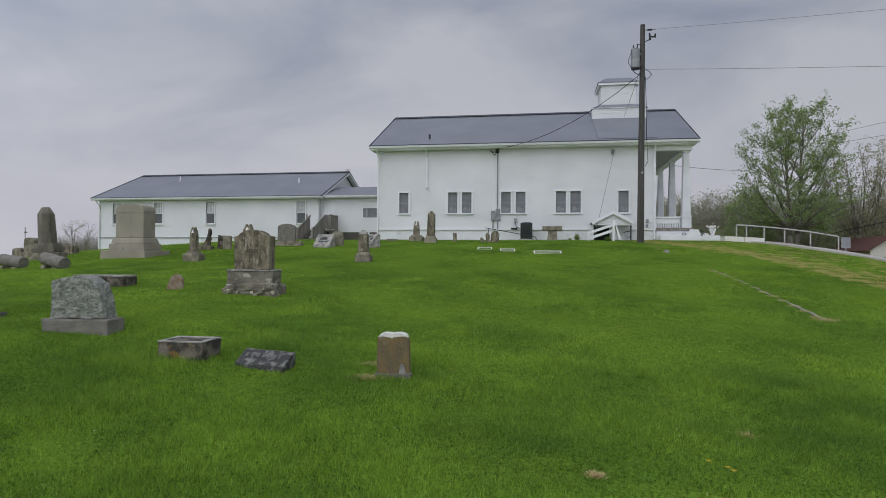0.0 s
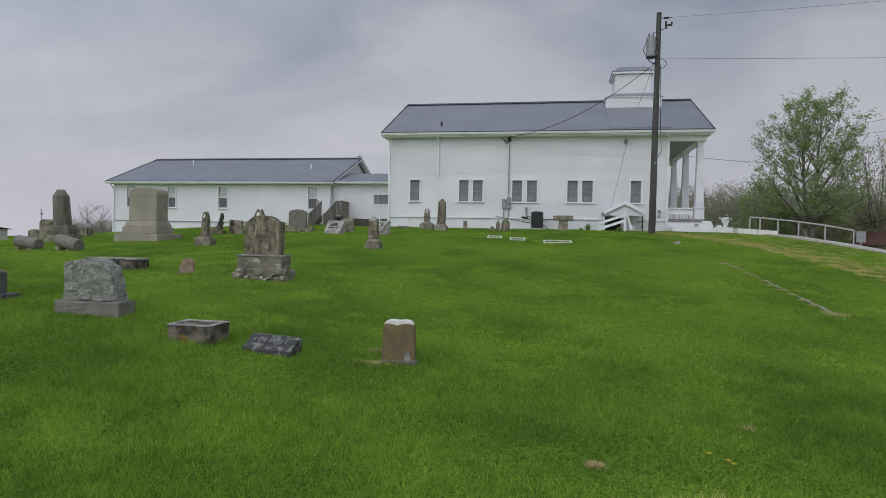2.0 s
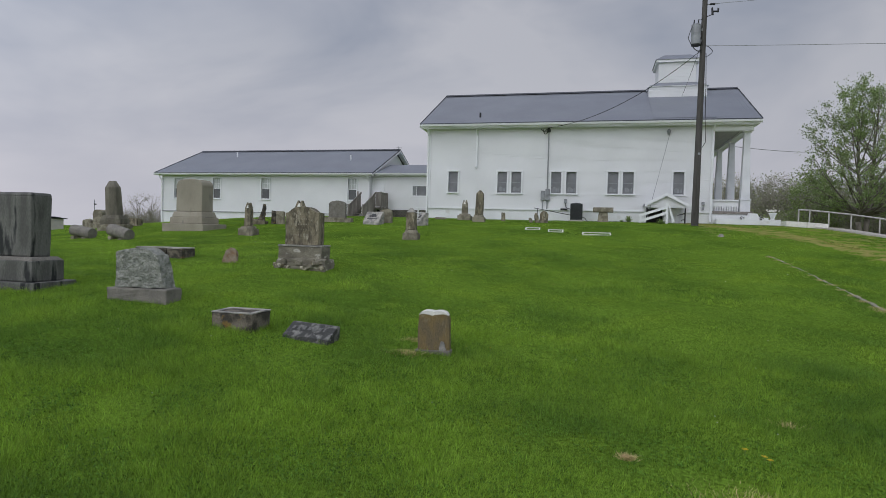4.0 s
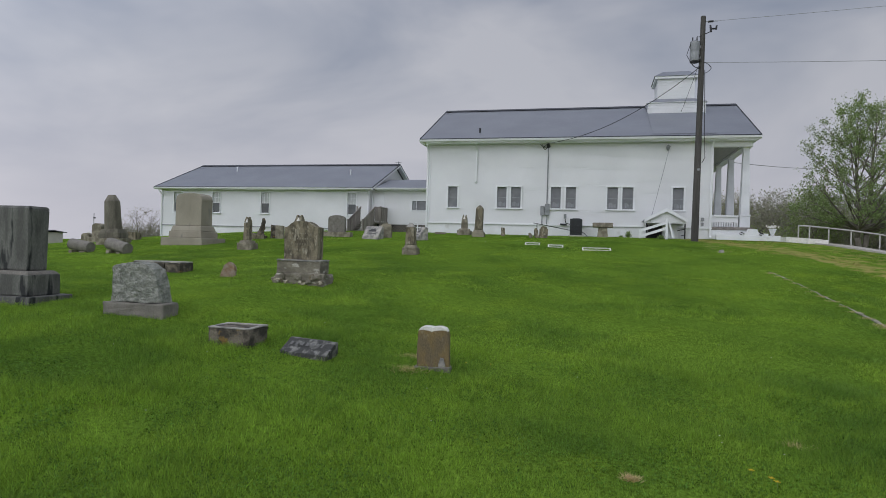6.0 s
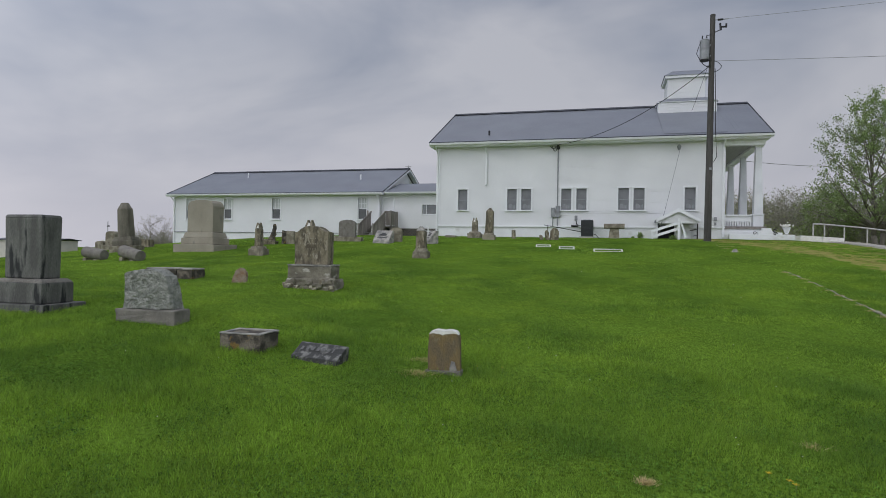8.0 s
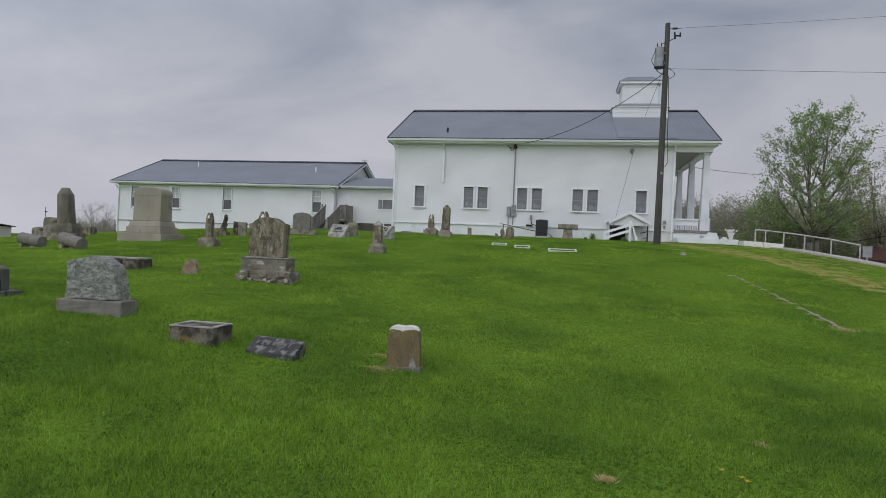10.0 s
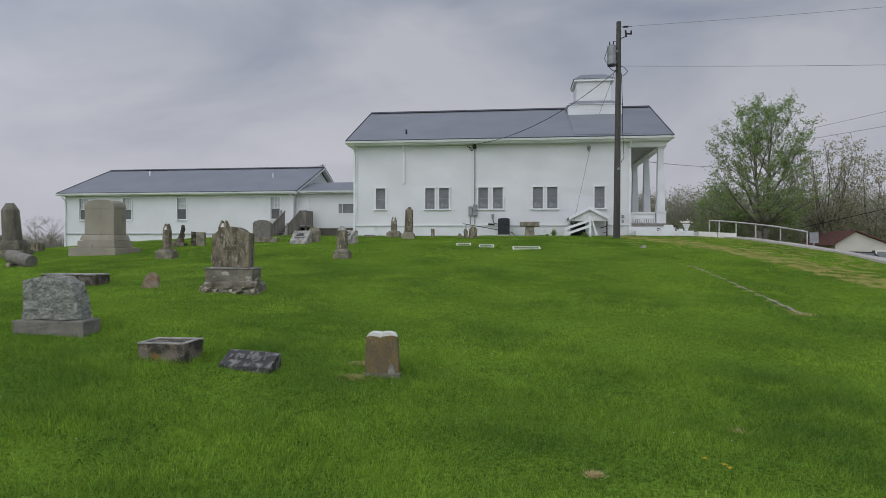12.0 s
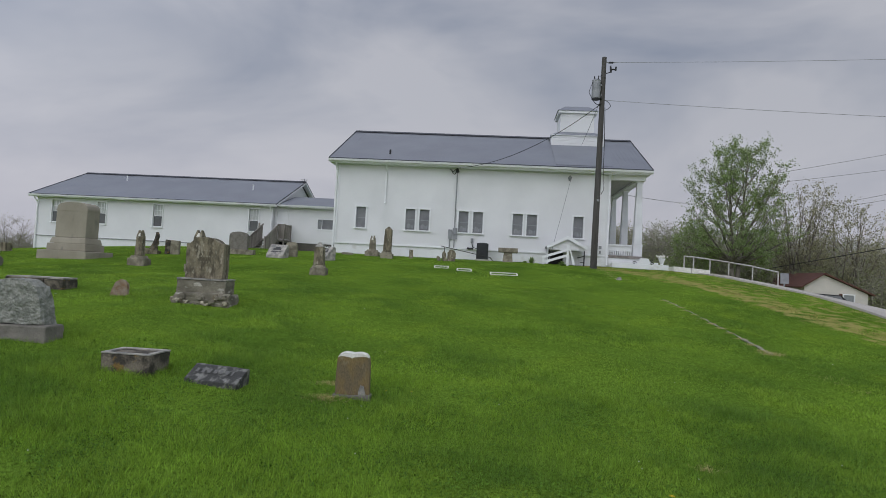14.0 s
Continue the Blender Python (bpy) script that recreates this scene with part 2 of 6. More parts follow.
# ---------------------------------------------------------------- mesh helpers
class Build:
    """Collects faces of one mesh."""

    def __init__(self):
        self.v, self.f = [], []

    def poly(self, pts, faces):
        n = len(self.v)
        self.v.extend([tuple(p) for p in pts])
        self.f.extend([tuple(n + i for i in f) for f in faces])
        return self

    def box(self, x0, x1, y0, y1, z0, z1):
        p = [(x0, y0, z0), (x1, y0, z0), (x1, y1, z0), (x0, y1, z0), (x0, y0, z1), (x1, y0, z1), (x1, y1, z1), (x0, y1, z1)]
        return self.poly(p, [(3, 2, 1, 0), (4, 5, 6, 7), (0, 1, 5, 4), (1, 2, 6, 5), (2, 3, 7, 6), (3, 0, 4, 7)])

    def frustum(self, a, b, z0, z1, c=(0, 0), lift=(0, 0)):
        """Tapered block: a, b are (half width, half depth) below and above."""
        p = [(c[0] + s * a[0], c[1] + t * a[1], z0) for s, t in ((-1, -1), (1, -1), (1, 1), (-1, 1))]
        p += [(c[0] + lift[0] + s * b[0], c[1] + lift[1] + t * b[1], z1) for s, t in ((-1, -1), (1, -1), (1, 1), (-1, 1))]
        return self.poly(p, [(3, 2, 1, 0), (4, 5, 6, 7), (0, 1, 5, 4), (1, 2, 6, 5), (2, 3, 7, 6), (3, 0, 4, 7)])

    def prism(self, outline, y0, y1):
        """An outline of (x, z), counter-clockwise seen from -y, drawn out along y."""
        n = len(outline)
        p = [(x, y0, z) for x, z in outline] + [(x, y1, z) for x, z in outline]
        return self.poly(p, [tuple(range(n)), tuple(range(2 * n - 1, n - 1, -1))] + [(i, i + n, (i + 1) % n + n, (i + 1) % n) for i in range(n)])

    def prism_x(self, outline, x0, x1):
        """An outline of (y, z) drawn out along x."""
        n = len(outline)
        p = [(x0, y, z) for y, z in outline] + [(x1, y, z) for y, z in outline]
        return self.poly(p, [tuple(range(n - 1, -1, -1)), tuple(range(n, 2 * n))] + [(i, (i + 1) % n, (i + 1) % n + n, i + n) for i in range(n)])

    def tube(self, a, b, r0, r1=None, n=8):
        a, b = Vector(a), Vector(b)
        r1 = r0 if r1 is None else r1
        q = (b - a).to_track_quat("Z", "Y")
        ring = [q @ Vector((math.cos(k * math.tau / n), math.sin(k * math.tau / n), 0)) for k in range(n)]
        p = [a + v * r0 for v in ring] + [b + v * r1 for v in ring]
        return self.poly(p, [tuple(range(n - 1, -1, -1)), tuple(range(n, 2 * n))] + [(i, (i + 1) % n, (i + 1) % n + n, i + n) for i in range(n)])

    def bm(self, bevel=0.0, cuts=0, rough=0.0, seed=0, segments=2):
        b = bmesh.new()
        vs = [b.verts.new(p) for p in self.v]
        for f in self.f:
            try:
                b.faces.new([vs[i] for i in f])
            except ValueError:
                pass
        bmesh.ops.recalc_face_normals(b, faces=b.faces)
        if bevel:
            bmesh.ops.bevel(b, geom=list(b.edges), offset=bevel, segments=segments, affect="EDGES", profile=0.6, clamp_overlap=True)
        if cuts:
            bmesh.ops.triangulate(b, faces=[f for f in b.faces if len(f.verts) > 4])
            bmesh.ops.subdivide_edges(b, edges=list(b.edges), cuts=cuts, use_grid_fill=True)
        if rough:
            for v in b.verts:
                p = v.co * 6 + Vector((seed * 7.3, seed * 3.1, 0))
                v.co += noise.noise_vector(p) * rough + noise.noise_vector(p * 3.1) * rough * 0.4
        return b


def part(name, b, mat, parent=None, label="", smooth=False, **bev):
    """One mesh object under a thing (or at top level)."""
    if isinstance(b, Build):
        b = b.bm(**bev)
    me = bpy.data.meshes.new(name)
    b.to_mesh(me)
    b.free()
    me.materials.append(mat)
    if smooth:
        me.polygons.foreach_set("use_smooth", [True] * len(me.polygons))
    ob = new(name, me)
    ob.parent = parent
    if label:
        tagged(ob, label)
    return ob


def thing(name, m, label, category, group="", kind=""):
    e = new(name)
    e.empty_display_size = 0.2
    e.matrix_world = m
    return tagged(e, label, category, group, kind)


def sag(a, b, drop, n=14):
    a, b = Vector(a), Vector(b)
    return [a.lerp(b, k / n) - Vector((0, 0, 4 * drop * (k / n) * (1 - k / n))) for k in range(n + 1)]


def cable(name, pts, r, label, mat=None, parent=None):
    pts = [Vector(p) for p in pts]
    ring, n = [], 5
    for k, p in enumerate(pts):
        q = (pts[min(k + 1, len(pts) - 1)] - pts[max(k - 1, 0)]).to_track_quat("Z", "Y")
        ring += [p + q @ Vector((math.cos(j * math.tau / n) * r, math.sin(j * math.tau / n) * r, 0)) for j in range(n)]
    sides = [(k * n + j, k * n + (j + 1) % n, (k + 1) * n + (j + 1) % n, (k + 1) * n + j) for k in range(len(pts) - 1) for j in range(n)]
    ends = [tuple(range(n - 1, -1, -1)), tuple(range(len(ring) - n, len(ring)))]
    ob = part(name, Build().poly(ring, sides + ends), mat or BLACK, parent)
    if not parent:
        tagged(ob, label, "cable")
    return ob


def raw(name, verts, faces_n, mat, parent=None):
    """A large mesh of separate faces with faces_n corners each, from arrays."""
    verts = np.asarray(verts, dtype=np.float32)
    n = len(verts)
    me = bpy.data.meshes.new(name)
    me.vertices.add(n)
    me.vertices.foreach_set("co", verts.ravel())
    k = n // faces_n
    me.loops.add(n)
    me.loops.foreach_set("vertex_index", np.arange(n, dtype=np.int32))
    me.polygons.add(k)
    me.polygons.foreach_set("loop_start", np.arange(0, n, faces_n, dtype=np.int32))
    me.update(calc_edges=True)
    me.materials.append(mat)
    ob = new(name, me)
    ob.parent = parent
    return ob


# ---------------------------------------------------------------- ground
def ease(a, b, v):
    t = np.clip((np.asarray(v, dtype=float) - a) / (b - a), 0, 1)
    return t * t * (3 - 2 * t)


def land(x, y):
    """Height of the churchyard: it climbs to the church, then falls off to both sides and behind."""
    x, y = np.asarray(x, dtype=float), np.asarray(y, dtype=float)
    z = -1.307 + 3.357 * ease(-6, 35, y)
    z = z + 0.55 * ease(0, -8, x) * (1 - ease(5, 20, y))
    z = z - 0.05 * np.clip(x, 0, 8) * (1 - ease(8, 22, y))
    d = np.maximum(x - 7, 0)
    z = z - 6 * (1 - np.exp(-0.0135 * d * d / (1 + d / 30) / 6))
    d = np.maximum(-x - 14, 0)
    z = z - 5 * (1 - np.exp(-0.0060 * d * d / (1 + d / 30) / 5))
    z = z - 5 * ease(50, 140, y)
    z = z - 0.27 * ease(11.5, 14.5, x) * ease(19, 25, y) * (1 - ease(36, 46, y))
    return z


def gz(x, y):
    return float(land(x, y))


def grid_line(*spans):
    """Grid stations from (from, to, step) spans."""
    line = []
    for a, b, s in spans:
        line.extend(np.arange(a, b, s))
    return np.array(line + [spans[-1][1]])


def grass_ground():
    m = material("lawn", (0.112, 0.192, 0.023), 0.95, second=(0.068, 0.126, 0.017), scale=0.45, low=0.4, high=0.62, fine=26, fine_amount=0.7,
                 stain=(0.140, 0.222, 0.023), stain_scale=0.9, stain_low=0.50, stain_high=0.78, bump=0.5, bump_scale=18, distance=0.03, spec=0.0)
    nt = m.node_tree
    b = nt.nodes["Principled BSDF"]
    src = b.inputs["Base Color"].links[0].from_socket
    geo = nt.nodes.new("ShaderNodeNewGeometry")
    # thin, yellowed turf beside the drive
    line = nt.nodes.new("ShaderNodeVectorMath")
    line.operation = "DOT_PRODUCT"
    line.inputs[1].default_value = (0.951, 0.308, 0.0)
    nt.links.new(geo.outputs["Position"], line.inputs[0])
    along = nt.nodes.new("ShaderNodeMapRange")
    for k, v in (("From Min", 11.0), ("From Max", 17.0)):
        along.inputs[k].default_value = v
    nt.links.new(line.outputs["Value"], along.inputs["Value"])
    belt = nt.nodes.new("ShaderNodeValToRGB")
    stops = belt.color_ramp
    stops.elements[0].position, stops.elements[0].color = 0.20, (0, 0, 0, 1)
    stops.elements[1].position, stops.elements[1].color = 0.34, (1, 1, 1, 1)
    for p, v in ((0.45, 1.0), (0.62, 0.6), (0.9, 0.65)):
        stops.elements.new(p).color = (v, v, v, 1)
    nt.links.new(along.outputs["Result"], belt.inputs["Fac"])
    near = nt.nodes.new("ShaderNodeMapRange")
    near.inputs["To Max"].default_value = 0.34
    nt.links.new(belt.outputs["Color"], near.inputs["Value"])
    n = nt.nodes.new("ShaderNodeTexNoise")
    n.inputs["Scale"].default_value, n.inputs["Detail"].default_value = 2.6, 8
    nt.links.new(geo.outputs["Position"], n.inputs["Vector"])
    add = nt.nodes.new("ShaderNodeMath")
    nt.links.new(near.outputs["Result"], add.inputs[0])
    nt.links.new(n.outputs["Fac"], add.inputs[1])
    cut = nt.nodes.new("ShaderNodeMapRange")
    for k, v in (("From Min", 0.71), ("From Max", 0.90)):
        cut.inputs[k].default_value = v
    nt.links.new(add.outputs["Value"], cut.inputs["Value"])
    mix = nt.nodes.new("ShaderNodeMix")
    mix.data_type = "RGBA"
    mix.inputs["B"].default_value = (0.285, 0.260, 0.085, 1)
    nt.links.new(cut.outputs["Result"], mix.inputs["Factor"])
    nt.links.new(src, mix.inputs["A"])
    nt.links.new(mix.outputs["Result"], b.inputs["Base Color"])
    return m


LAWN = grass_ground()


def make_ground():
    xs = grid_line((-2500, -300, 200), (-300, -60, 12), (-60, -14, 1.0), (-14, 14, 0.35), (14, 60, 1.0), (60, 300, 12), (300, 2500, 200))
    ys = grid_line((-600, -40, 40), (-40, -4, 3), (-4, 16, 0.35), (16, 60, 0.8), (60, 200, 6), (200, 2700, 125))
    X, Y = np.meshgrid(xs, ys)
    Z = land(X, Y)
    near = (np.abs(X) < 60) & (Y > -40) & (Y < 60)
    for i, j in zip(*np.nonzero(near)):
        p = Vector((X[i, j], Y[i, j], 0))
        Z[i, j] += 0.030 * noise.noise(p * 0.55) + 0.014 * noise.noise(p * 1.9)
    me = bpy.data.meshes.new("ground")
    nx, ny = len(xs), len(ys)
    idx = np.arange(nx * ny).reshape(ny, nx)
    quads = np.stack([idx[:-1, :-1], idx[:-1, 1:], idx[1:, 1:], idx[1:, :-1]], -1).reshape(-1, 4)
    me.from_pydata(np.stack([X, Y, Z], -1).reshape(-1, 3).tolist(), [], quads.tolist())
    me.polygons.foreach_set("use_smooth", [True] * len(me.polygons))
    me.materials.append(LAWN)
    tagged(new("ground", me), "sloping mown green churchyard lawn", "lawn", kind="structure")


make_ground()


# ---------------------------------------------------------------- church and annex
def clear_spans(x0, x1, z0, z1, holes):
    """Stretches of the course z0..z1 that no hole (x0, x1, z0, z1) interrupts."""
    spans = [(x0, x1)]
    for a, b, c, d in holes:
        if d > z0 and c < z1:
            spans = [s for p, q in spans for s in ((p, min(q, a)), (max(p, b), q)) if s[1] - s[0] > 0.005]
    return spans


def clad_wall(parent, x0, x1, y, z0, z1, holes, course=0.116, depth=0.25, name="wall"):
    """A wall facing -y: solid core with openings, and lapped siding courses on it."""
    core = Build()
    cuts = sorted({z0, z1, *[c for h in holes for c in h[2:]]})
    for a, b in zip(cuts, cuts[1:]):
        for p, q in clear_spans(x0, x1, a, b, holes):
            core.box(p, q, y, y + depth, a, b)
    part(name, core, SIDING, parent)
    lap = Build()
    z = z0
    while z < z1 - 0.01:
        top = min(z + course, z1)
        levels = sorted({z, top, *[c for h in holes for c in h[2:] if z < c < top]})
        for a, b in zip(levels, levels[1:]):
            ya = y - 0.004 - 0.013 * (1 - (a - z) / course)
            yb = y - 0.004 - 0.013 * (1 - (b - z) / course)
            for p, q in clear_spans(x0, x1, a, b, holes):
                lap.poly([(p, ya, a), (q, ya, a), (q, yb, b), (p, yb, b)], [(0, 1, 2, 3)])
                if a == z:
                    lap.poly([(p, y, a), (q, y, a), (q, ya, a), (p, ya, a)], [(0, 1, 2, 3)])
        z = top
    tagged(part("siding", lap, SIDING, parent, "white lapped siding"), kind="stuff")


def clad_gable(parent, x, face, outline, name="gable"):
    """A gable wall across y with lapped courses; face is -1 or 1 along x."""
    part(name, Build().prism_x(outline, min(x, x - face * 0.2), max(x, x - face * 0.2)), SIDING, parent)


def gable_roof(parent, x0, x1, y0, yr, y1, ze, zr, rib=0.23, thick=0.10, high=0.008):
    """Two metal slopes with ribs, ridge cap, fascia."""
    for name, ya in (("roof", y0), ("roof", y1)):
        part(name, Build().prism_x([(ya, ze - thick), (ya, ze), (yr, zr), (yr, zr - thick)], x0, x1), ROOF, parent)
    ribs = Build()
    n = int((x1 - x0) / rib)
    for k in range(1, n):
        x = x0 + (x1 - x0) * k / n
        for ya in (y0, y1):
            ribs.prism_x([(ya, ze + 0.002), (ya, ze + high), (yr, zr + high), (yr, zr + 0.002)], x - 0.012, x + 0.012)
    part("roof_ribs", ribs, ROOF, parent)
    s = (zr - ze) / (yr - y0)
    part("ridge_cap", Build().prism_x([(yr - 0.22, zr - 0.22 * s + 0.05), (yr - 0.22, zr - 0.22 * s + 0.075), (yr, zr + 0.085), (yr + 0.22, zr - 0.22 * s + 0.075),
                                       (yr + 0.22, zr - 0.22 * s + 0.05), (yr, zr + 0.06)], x0, x1), ROOF_TRIM, parent)
    part("eave_trim", Build().box(x0, x1, y0 - 0.03, y0 - 0.003, ze - 0.02, ze + 0.035), ROOF_TRIM, parent)
    for x in (x0 - 0.03, x1 + 0.004):
        for ya in (y0, y1):
            part("rake_trim", Build().prism_x([(ya, ze - 0.045), (ya, ze + 0.04), (yr, zr + 0.05), (yr, zr - 0.035)], x, x + 0.026), ROOF_TRIM, parent)
            part("rake_board", Build().prism_x([(ya, ze - 0.19), (ya, ze - 0.048), (yr, zr - 0.038), (yr, zr - 0.18)], x, x + 0.024), TRIM, parent)
    for xa, xb in ((x0 + 0.003, x0 + 0.33), (x1 - 0.33, x1)):
        for ya in (y0, y1):
            part("rake_soffit", Build().prism_x([(ya, ze - thick - 0.03), (ya, ze - thick - 0.003), (yr, zr - thick - 0.003), (yr, zr - thick - 0.03)], xa, xb), TRIM, parent)


def gutter(parent, x0, x1, y, z, label="white gutter"):
    """An open trough hung on the fascia."""
    prof = [(y, z), (y - 0.015, z), (y - 0.02, z - 0.09), (y - 0.10, z - 0.09), (y - 0.13, z - 0.01), (y - 0.145, z - 0.01), (y - 0.115, z - 0.115), (y, z - 0.115)]
    part("gutter", Build().prism_x(prof, x0, x1), TRIM, parent, label)
    part("fascia", Build().box(x0, x1, y + 0.002, y + 0.05, z - 0.17, z - 0.004), TRIM, parent)


def downspout(parent, x, y, z1, z0, off=0.45, w=0.09):
    b = Build()
    b.tube((x, y - off, z1), (x, y - off, z1 - 0.12), w * 0.5, n=8)
    b.tube((x, y - off, z1 - 0.10), (x, y - 0.09, z1 - 0.42), w * 0.5, n=8)
    b.box(x - w / 2, x + w / 2, y - 0.12, y - 0.04, z0 + 0.08, z1 - 0.38)
    b.tube((x, y - 0.08, z0 + 0.10), (x, y - 0.25, z0 + 0.02), w * 0.5, n=8)
    part("downspout", b, TRIM, parent, "white metal downspout")


def window(parent, x0, x1, z0, z1, y, split=0.5, curtain=True, grid=False, casing=0.09):
    """A double-hung window: casing, sill, two sashes, panes, curtain behind."""
    w = part("window", Build().box(x0 - casing, x0, y - 0.075, y + 0.04, z0 - 0.02, z1 + casing).box(x1, x1 + casing, y - 0.075, y + 0.04, z0 - 0.02, z1 + casing)
             .box(x0, x1, y - 0.075, y + 0.04, z1, z1 + casing), TRIM, parent, "white framed double-hung window")
    part("sill", Build().box(x0 - casing - 0.03, x1 + casing + 0.03, y - 0.12, y + 0.03, z0 - 0.075, z0 - 0.022), TRIM, w)
    zm = z0 + (z1 - z0) * split
    for a, b, yy in ((z0, zm, 0.02), (zm - 0.03, z1, 0.06)):
        f = 0.035
        part("sash", Build().box(x0, x0 + f, y + yy, y + yy + 0.035, a, b).box(x1 - f, x1, y + yy, y + yy + 0.035, a, b)
             .box(x0 + f, x1 - f, y + yy, y + yy + 0.035, a, a + f).box(x0 + f, x1 - f, y + yy, y + yy + 0.035, b - f, b), GREY_METAL if not grid else TRIM, w)
        part("pane", Build().box(x0 + f, x1 - f, y + yy + 0.012, y + yy + 0.018, a + f, b - f), GLASS_DARK if not grid else SASH_DARK if a == z0 else BLIND, w)
        if grid and a != z0:
            bars = Build()
            for k in (1, 2):
                xx = x0 + (x1 - x0) * k / 3
                bars.box(xx - 0.012, xx + 0.012, y + yy - 0.004, y + yy + 0.008, a + f, b - f)
            bars.box(x0 + f, x1 - f, y + yy - 0.006, y + yy + 0.006, (a + b) / 2 - 0.012, (a + b) / 2 + 0.012)
            part("muntin", bars, TRIM, w)
    if curtain:
        c = Build()
        n = 10
        for k in range(n):
            a, b = x0 + 0.08 + (x1 - x0 - 0.16) * k / n, x0 + 0.08 + (x1 - x0 - 0.16) * (k + 1) / n
            c.box(a, b, y + 0.012 - 0.003 * (k % 2), y + 0.017, z0 + 0.08, z0 + 0.30 + 0.05 * math.sin(k * 0.7))
        part("curtain", c, CURTAIN, w, "pale half curtain")
    return w


CH_WIN = [(-8.57, -8.03)] + [(-5.74, -5.21), (-4.96, -4.41), (-2.76, -2.22), (-1.95, -1.41), (0.24, 0.79), (1.02, 1.58), (3.56, 4.10)]


def make_church():
    c = thing("church", pose(-1.34, 31.5, 0, 0, 0, 1.0) @ pose(1.3, -31.5, 0), "white clapboard church with blue-grey metal roof and columned porch", "church")
    x0, x1, y0, y1 = -9.8, 5.5, 32.0, 43.0
    ze, zr, yr = 7.30, 10.24, 37.5
    holes = [(a, b, 3.50, 4.67) for a, b in CH_WIN]
    clad_wall(c, x0, x1, y0, 2.62, 7.06, holes)
    part("skirting", Build().box(x0 + 0.02, x1, y0 + 0.02, y0 + 0.3, 1.6, 2.55), SKIRT, c, "white painted block foundation")
    part("drip_edge", Build().box(x0 - 0.02, x1 + 0.02, y0 - 0.06, y0 + 0.05, 2.552, 2.616), TRIM, c)
    for a, b in CH_WIN:
        window(c, a, b, 3.50, 4.67, y0, curtain=a > -8, casing=0.085)
    for x in (x0, x1 - 0.14):
        part("corner_board", Build().box(x, x + 0.14, y0 - 0.045, y0 - 0.030, 2.62, 7.05), TRIM, c)
    # other walls, floor and flat ceiling inside
    part("wall", Build().box(x0, x0 + 0.25, y0 + 0.252, y1, 1.6, 7.06), SIDING, c)
    part("wall", Build().box(x1 - 0.25, x1, y0 + 0.252, y1, 1.6, 7.06), SIDING, c)
    part("wall", Build().box(x0 + 0.252, x1 - 0.252, y1 - 0.25, y1, 1.6, 7.06), SIDING, c)
    # near-black sheet and floor stand in for the church's unlit depth
    part("interior", Build().box(x0 + 0.3, x1 - 0.3, y0 + 1.2, y0 + 1.25, 2.6, 7.0).box(x0 + 0.3, x1 - 0.3, y0 + 0.3, y1 - 0.3, 2.55, 2.6), SHADE_BLACK, c)
    clad_gable(c, x0, -1, [(y0, 7.08), (y1, 7.08), (yr, 9.98)])
    gable_roof(c, -10.2, 7.6, 31.45, yr, 43.55, ze, zr)
    part("soffit", Build().box(-10.15, 7.5, 31.50, 43.5, 7.065, 7.10), TRIM, c)
    clad_gable(c, 7.42, 1, [(31.9, 7.11), (43.1, 7.11), (yr, 9.98)])
    part("roof_panel", Build().prism_x([(31.75, 7.462), (31.75, 7.480), (35.86, 9.477), (35.86, 9.459)], 2.46, 5.54), ROOF, c, "smooth metal panel below the cupola")
    gutter(c, -10.2, 7.6, 31.45, 7.27)
    downspout(c, -9.82, y0, 7.15, 2.0)
    downspout(c, 5.42, y0, 7.15, 2.05)
    downspout(c, -6.96, y0, 7.15, 4.85)
    part("vent_pipe", Build().tube((-6.95, 32.6, 7.7), (-6.95, 32.6, 8.12), 0.055), BLACK, c, "black roof vent pipe")
    # porch
    part("porch_deck", Build().box(5.5, 7.45, 31.95, 43.05, 2.52, 2.66), GREY_WOOD, c)
    part("porch_base", Build().box(5.502, 7.42, 32.0, 43.0, 1.2, 2.515), SKIRT, c, "white painted porch base")
    part("porch_beam", Build().box(5.502, 7.34, 31.95, 32.25, 6.80, 7.06).box(6.92, 7.34, 32.252, 43.05, 6.80, 7.06), TRIM, c)
    part("porch_ceiling", Build().box(5.502, 6.918, 32.252, 43.0, 6.92, 6.96), PORCH_CEILING, c)
    for k in range(4):
        y = 32.34 + 3.52 * k
        col = part("column", Build().frustum((0.215, 0.215), (0.14, 0.14), 3.32, 6.72, (7.10, y)), COLUMN, c, "square tapered white column", bevel=0.012)
        part("plinth", Build().box(6.86, 7.34, y - 0.24, y + 0.24, 2.662, 3.24).box(6.83, 7.37, y - 0.27, y + 0.27, 3.242, 3.318), COLUMN, col)
        part("capital", Build().box(6.90, 7.30, y - 0.20, y + 0.20, 6.722, 6.798), TRIM, col)
        part("band", Build().box(6.915, 7.285, y - 0.185, y + 0.185, 4.92, 4.96), COLUMN, col)
    r = part("porch_rail", Build().box(5.502, 6.82, 32.20, 32.45, 3.20, 3.28).box(5.502, 6.82, 32.28, 32.36, 2.93, 3.198), TRIM, c, "white porch rail")
    for k in range(12):
        x = 5.6 + 1.3 * k / 11
        part("baluster", Build().frustum((0.028, 0.028), (0.04, 0.04), 2.662, 2.928, (x, 32.32)), TRIM, r)
    for k in range(3):
        y = 32.34 + 3.52 * k
        part("porch_rail", Build().box(7.0, 7.2, y + 0.28, y + 3.24, 3.20, 3.28).box(7.04, 7.16, y + 0.26, y + 3.24, 2.7, 3.198), TRIM, c)
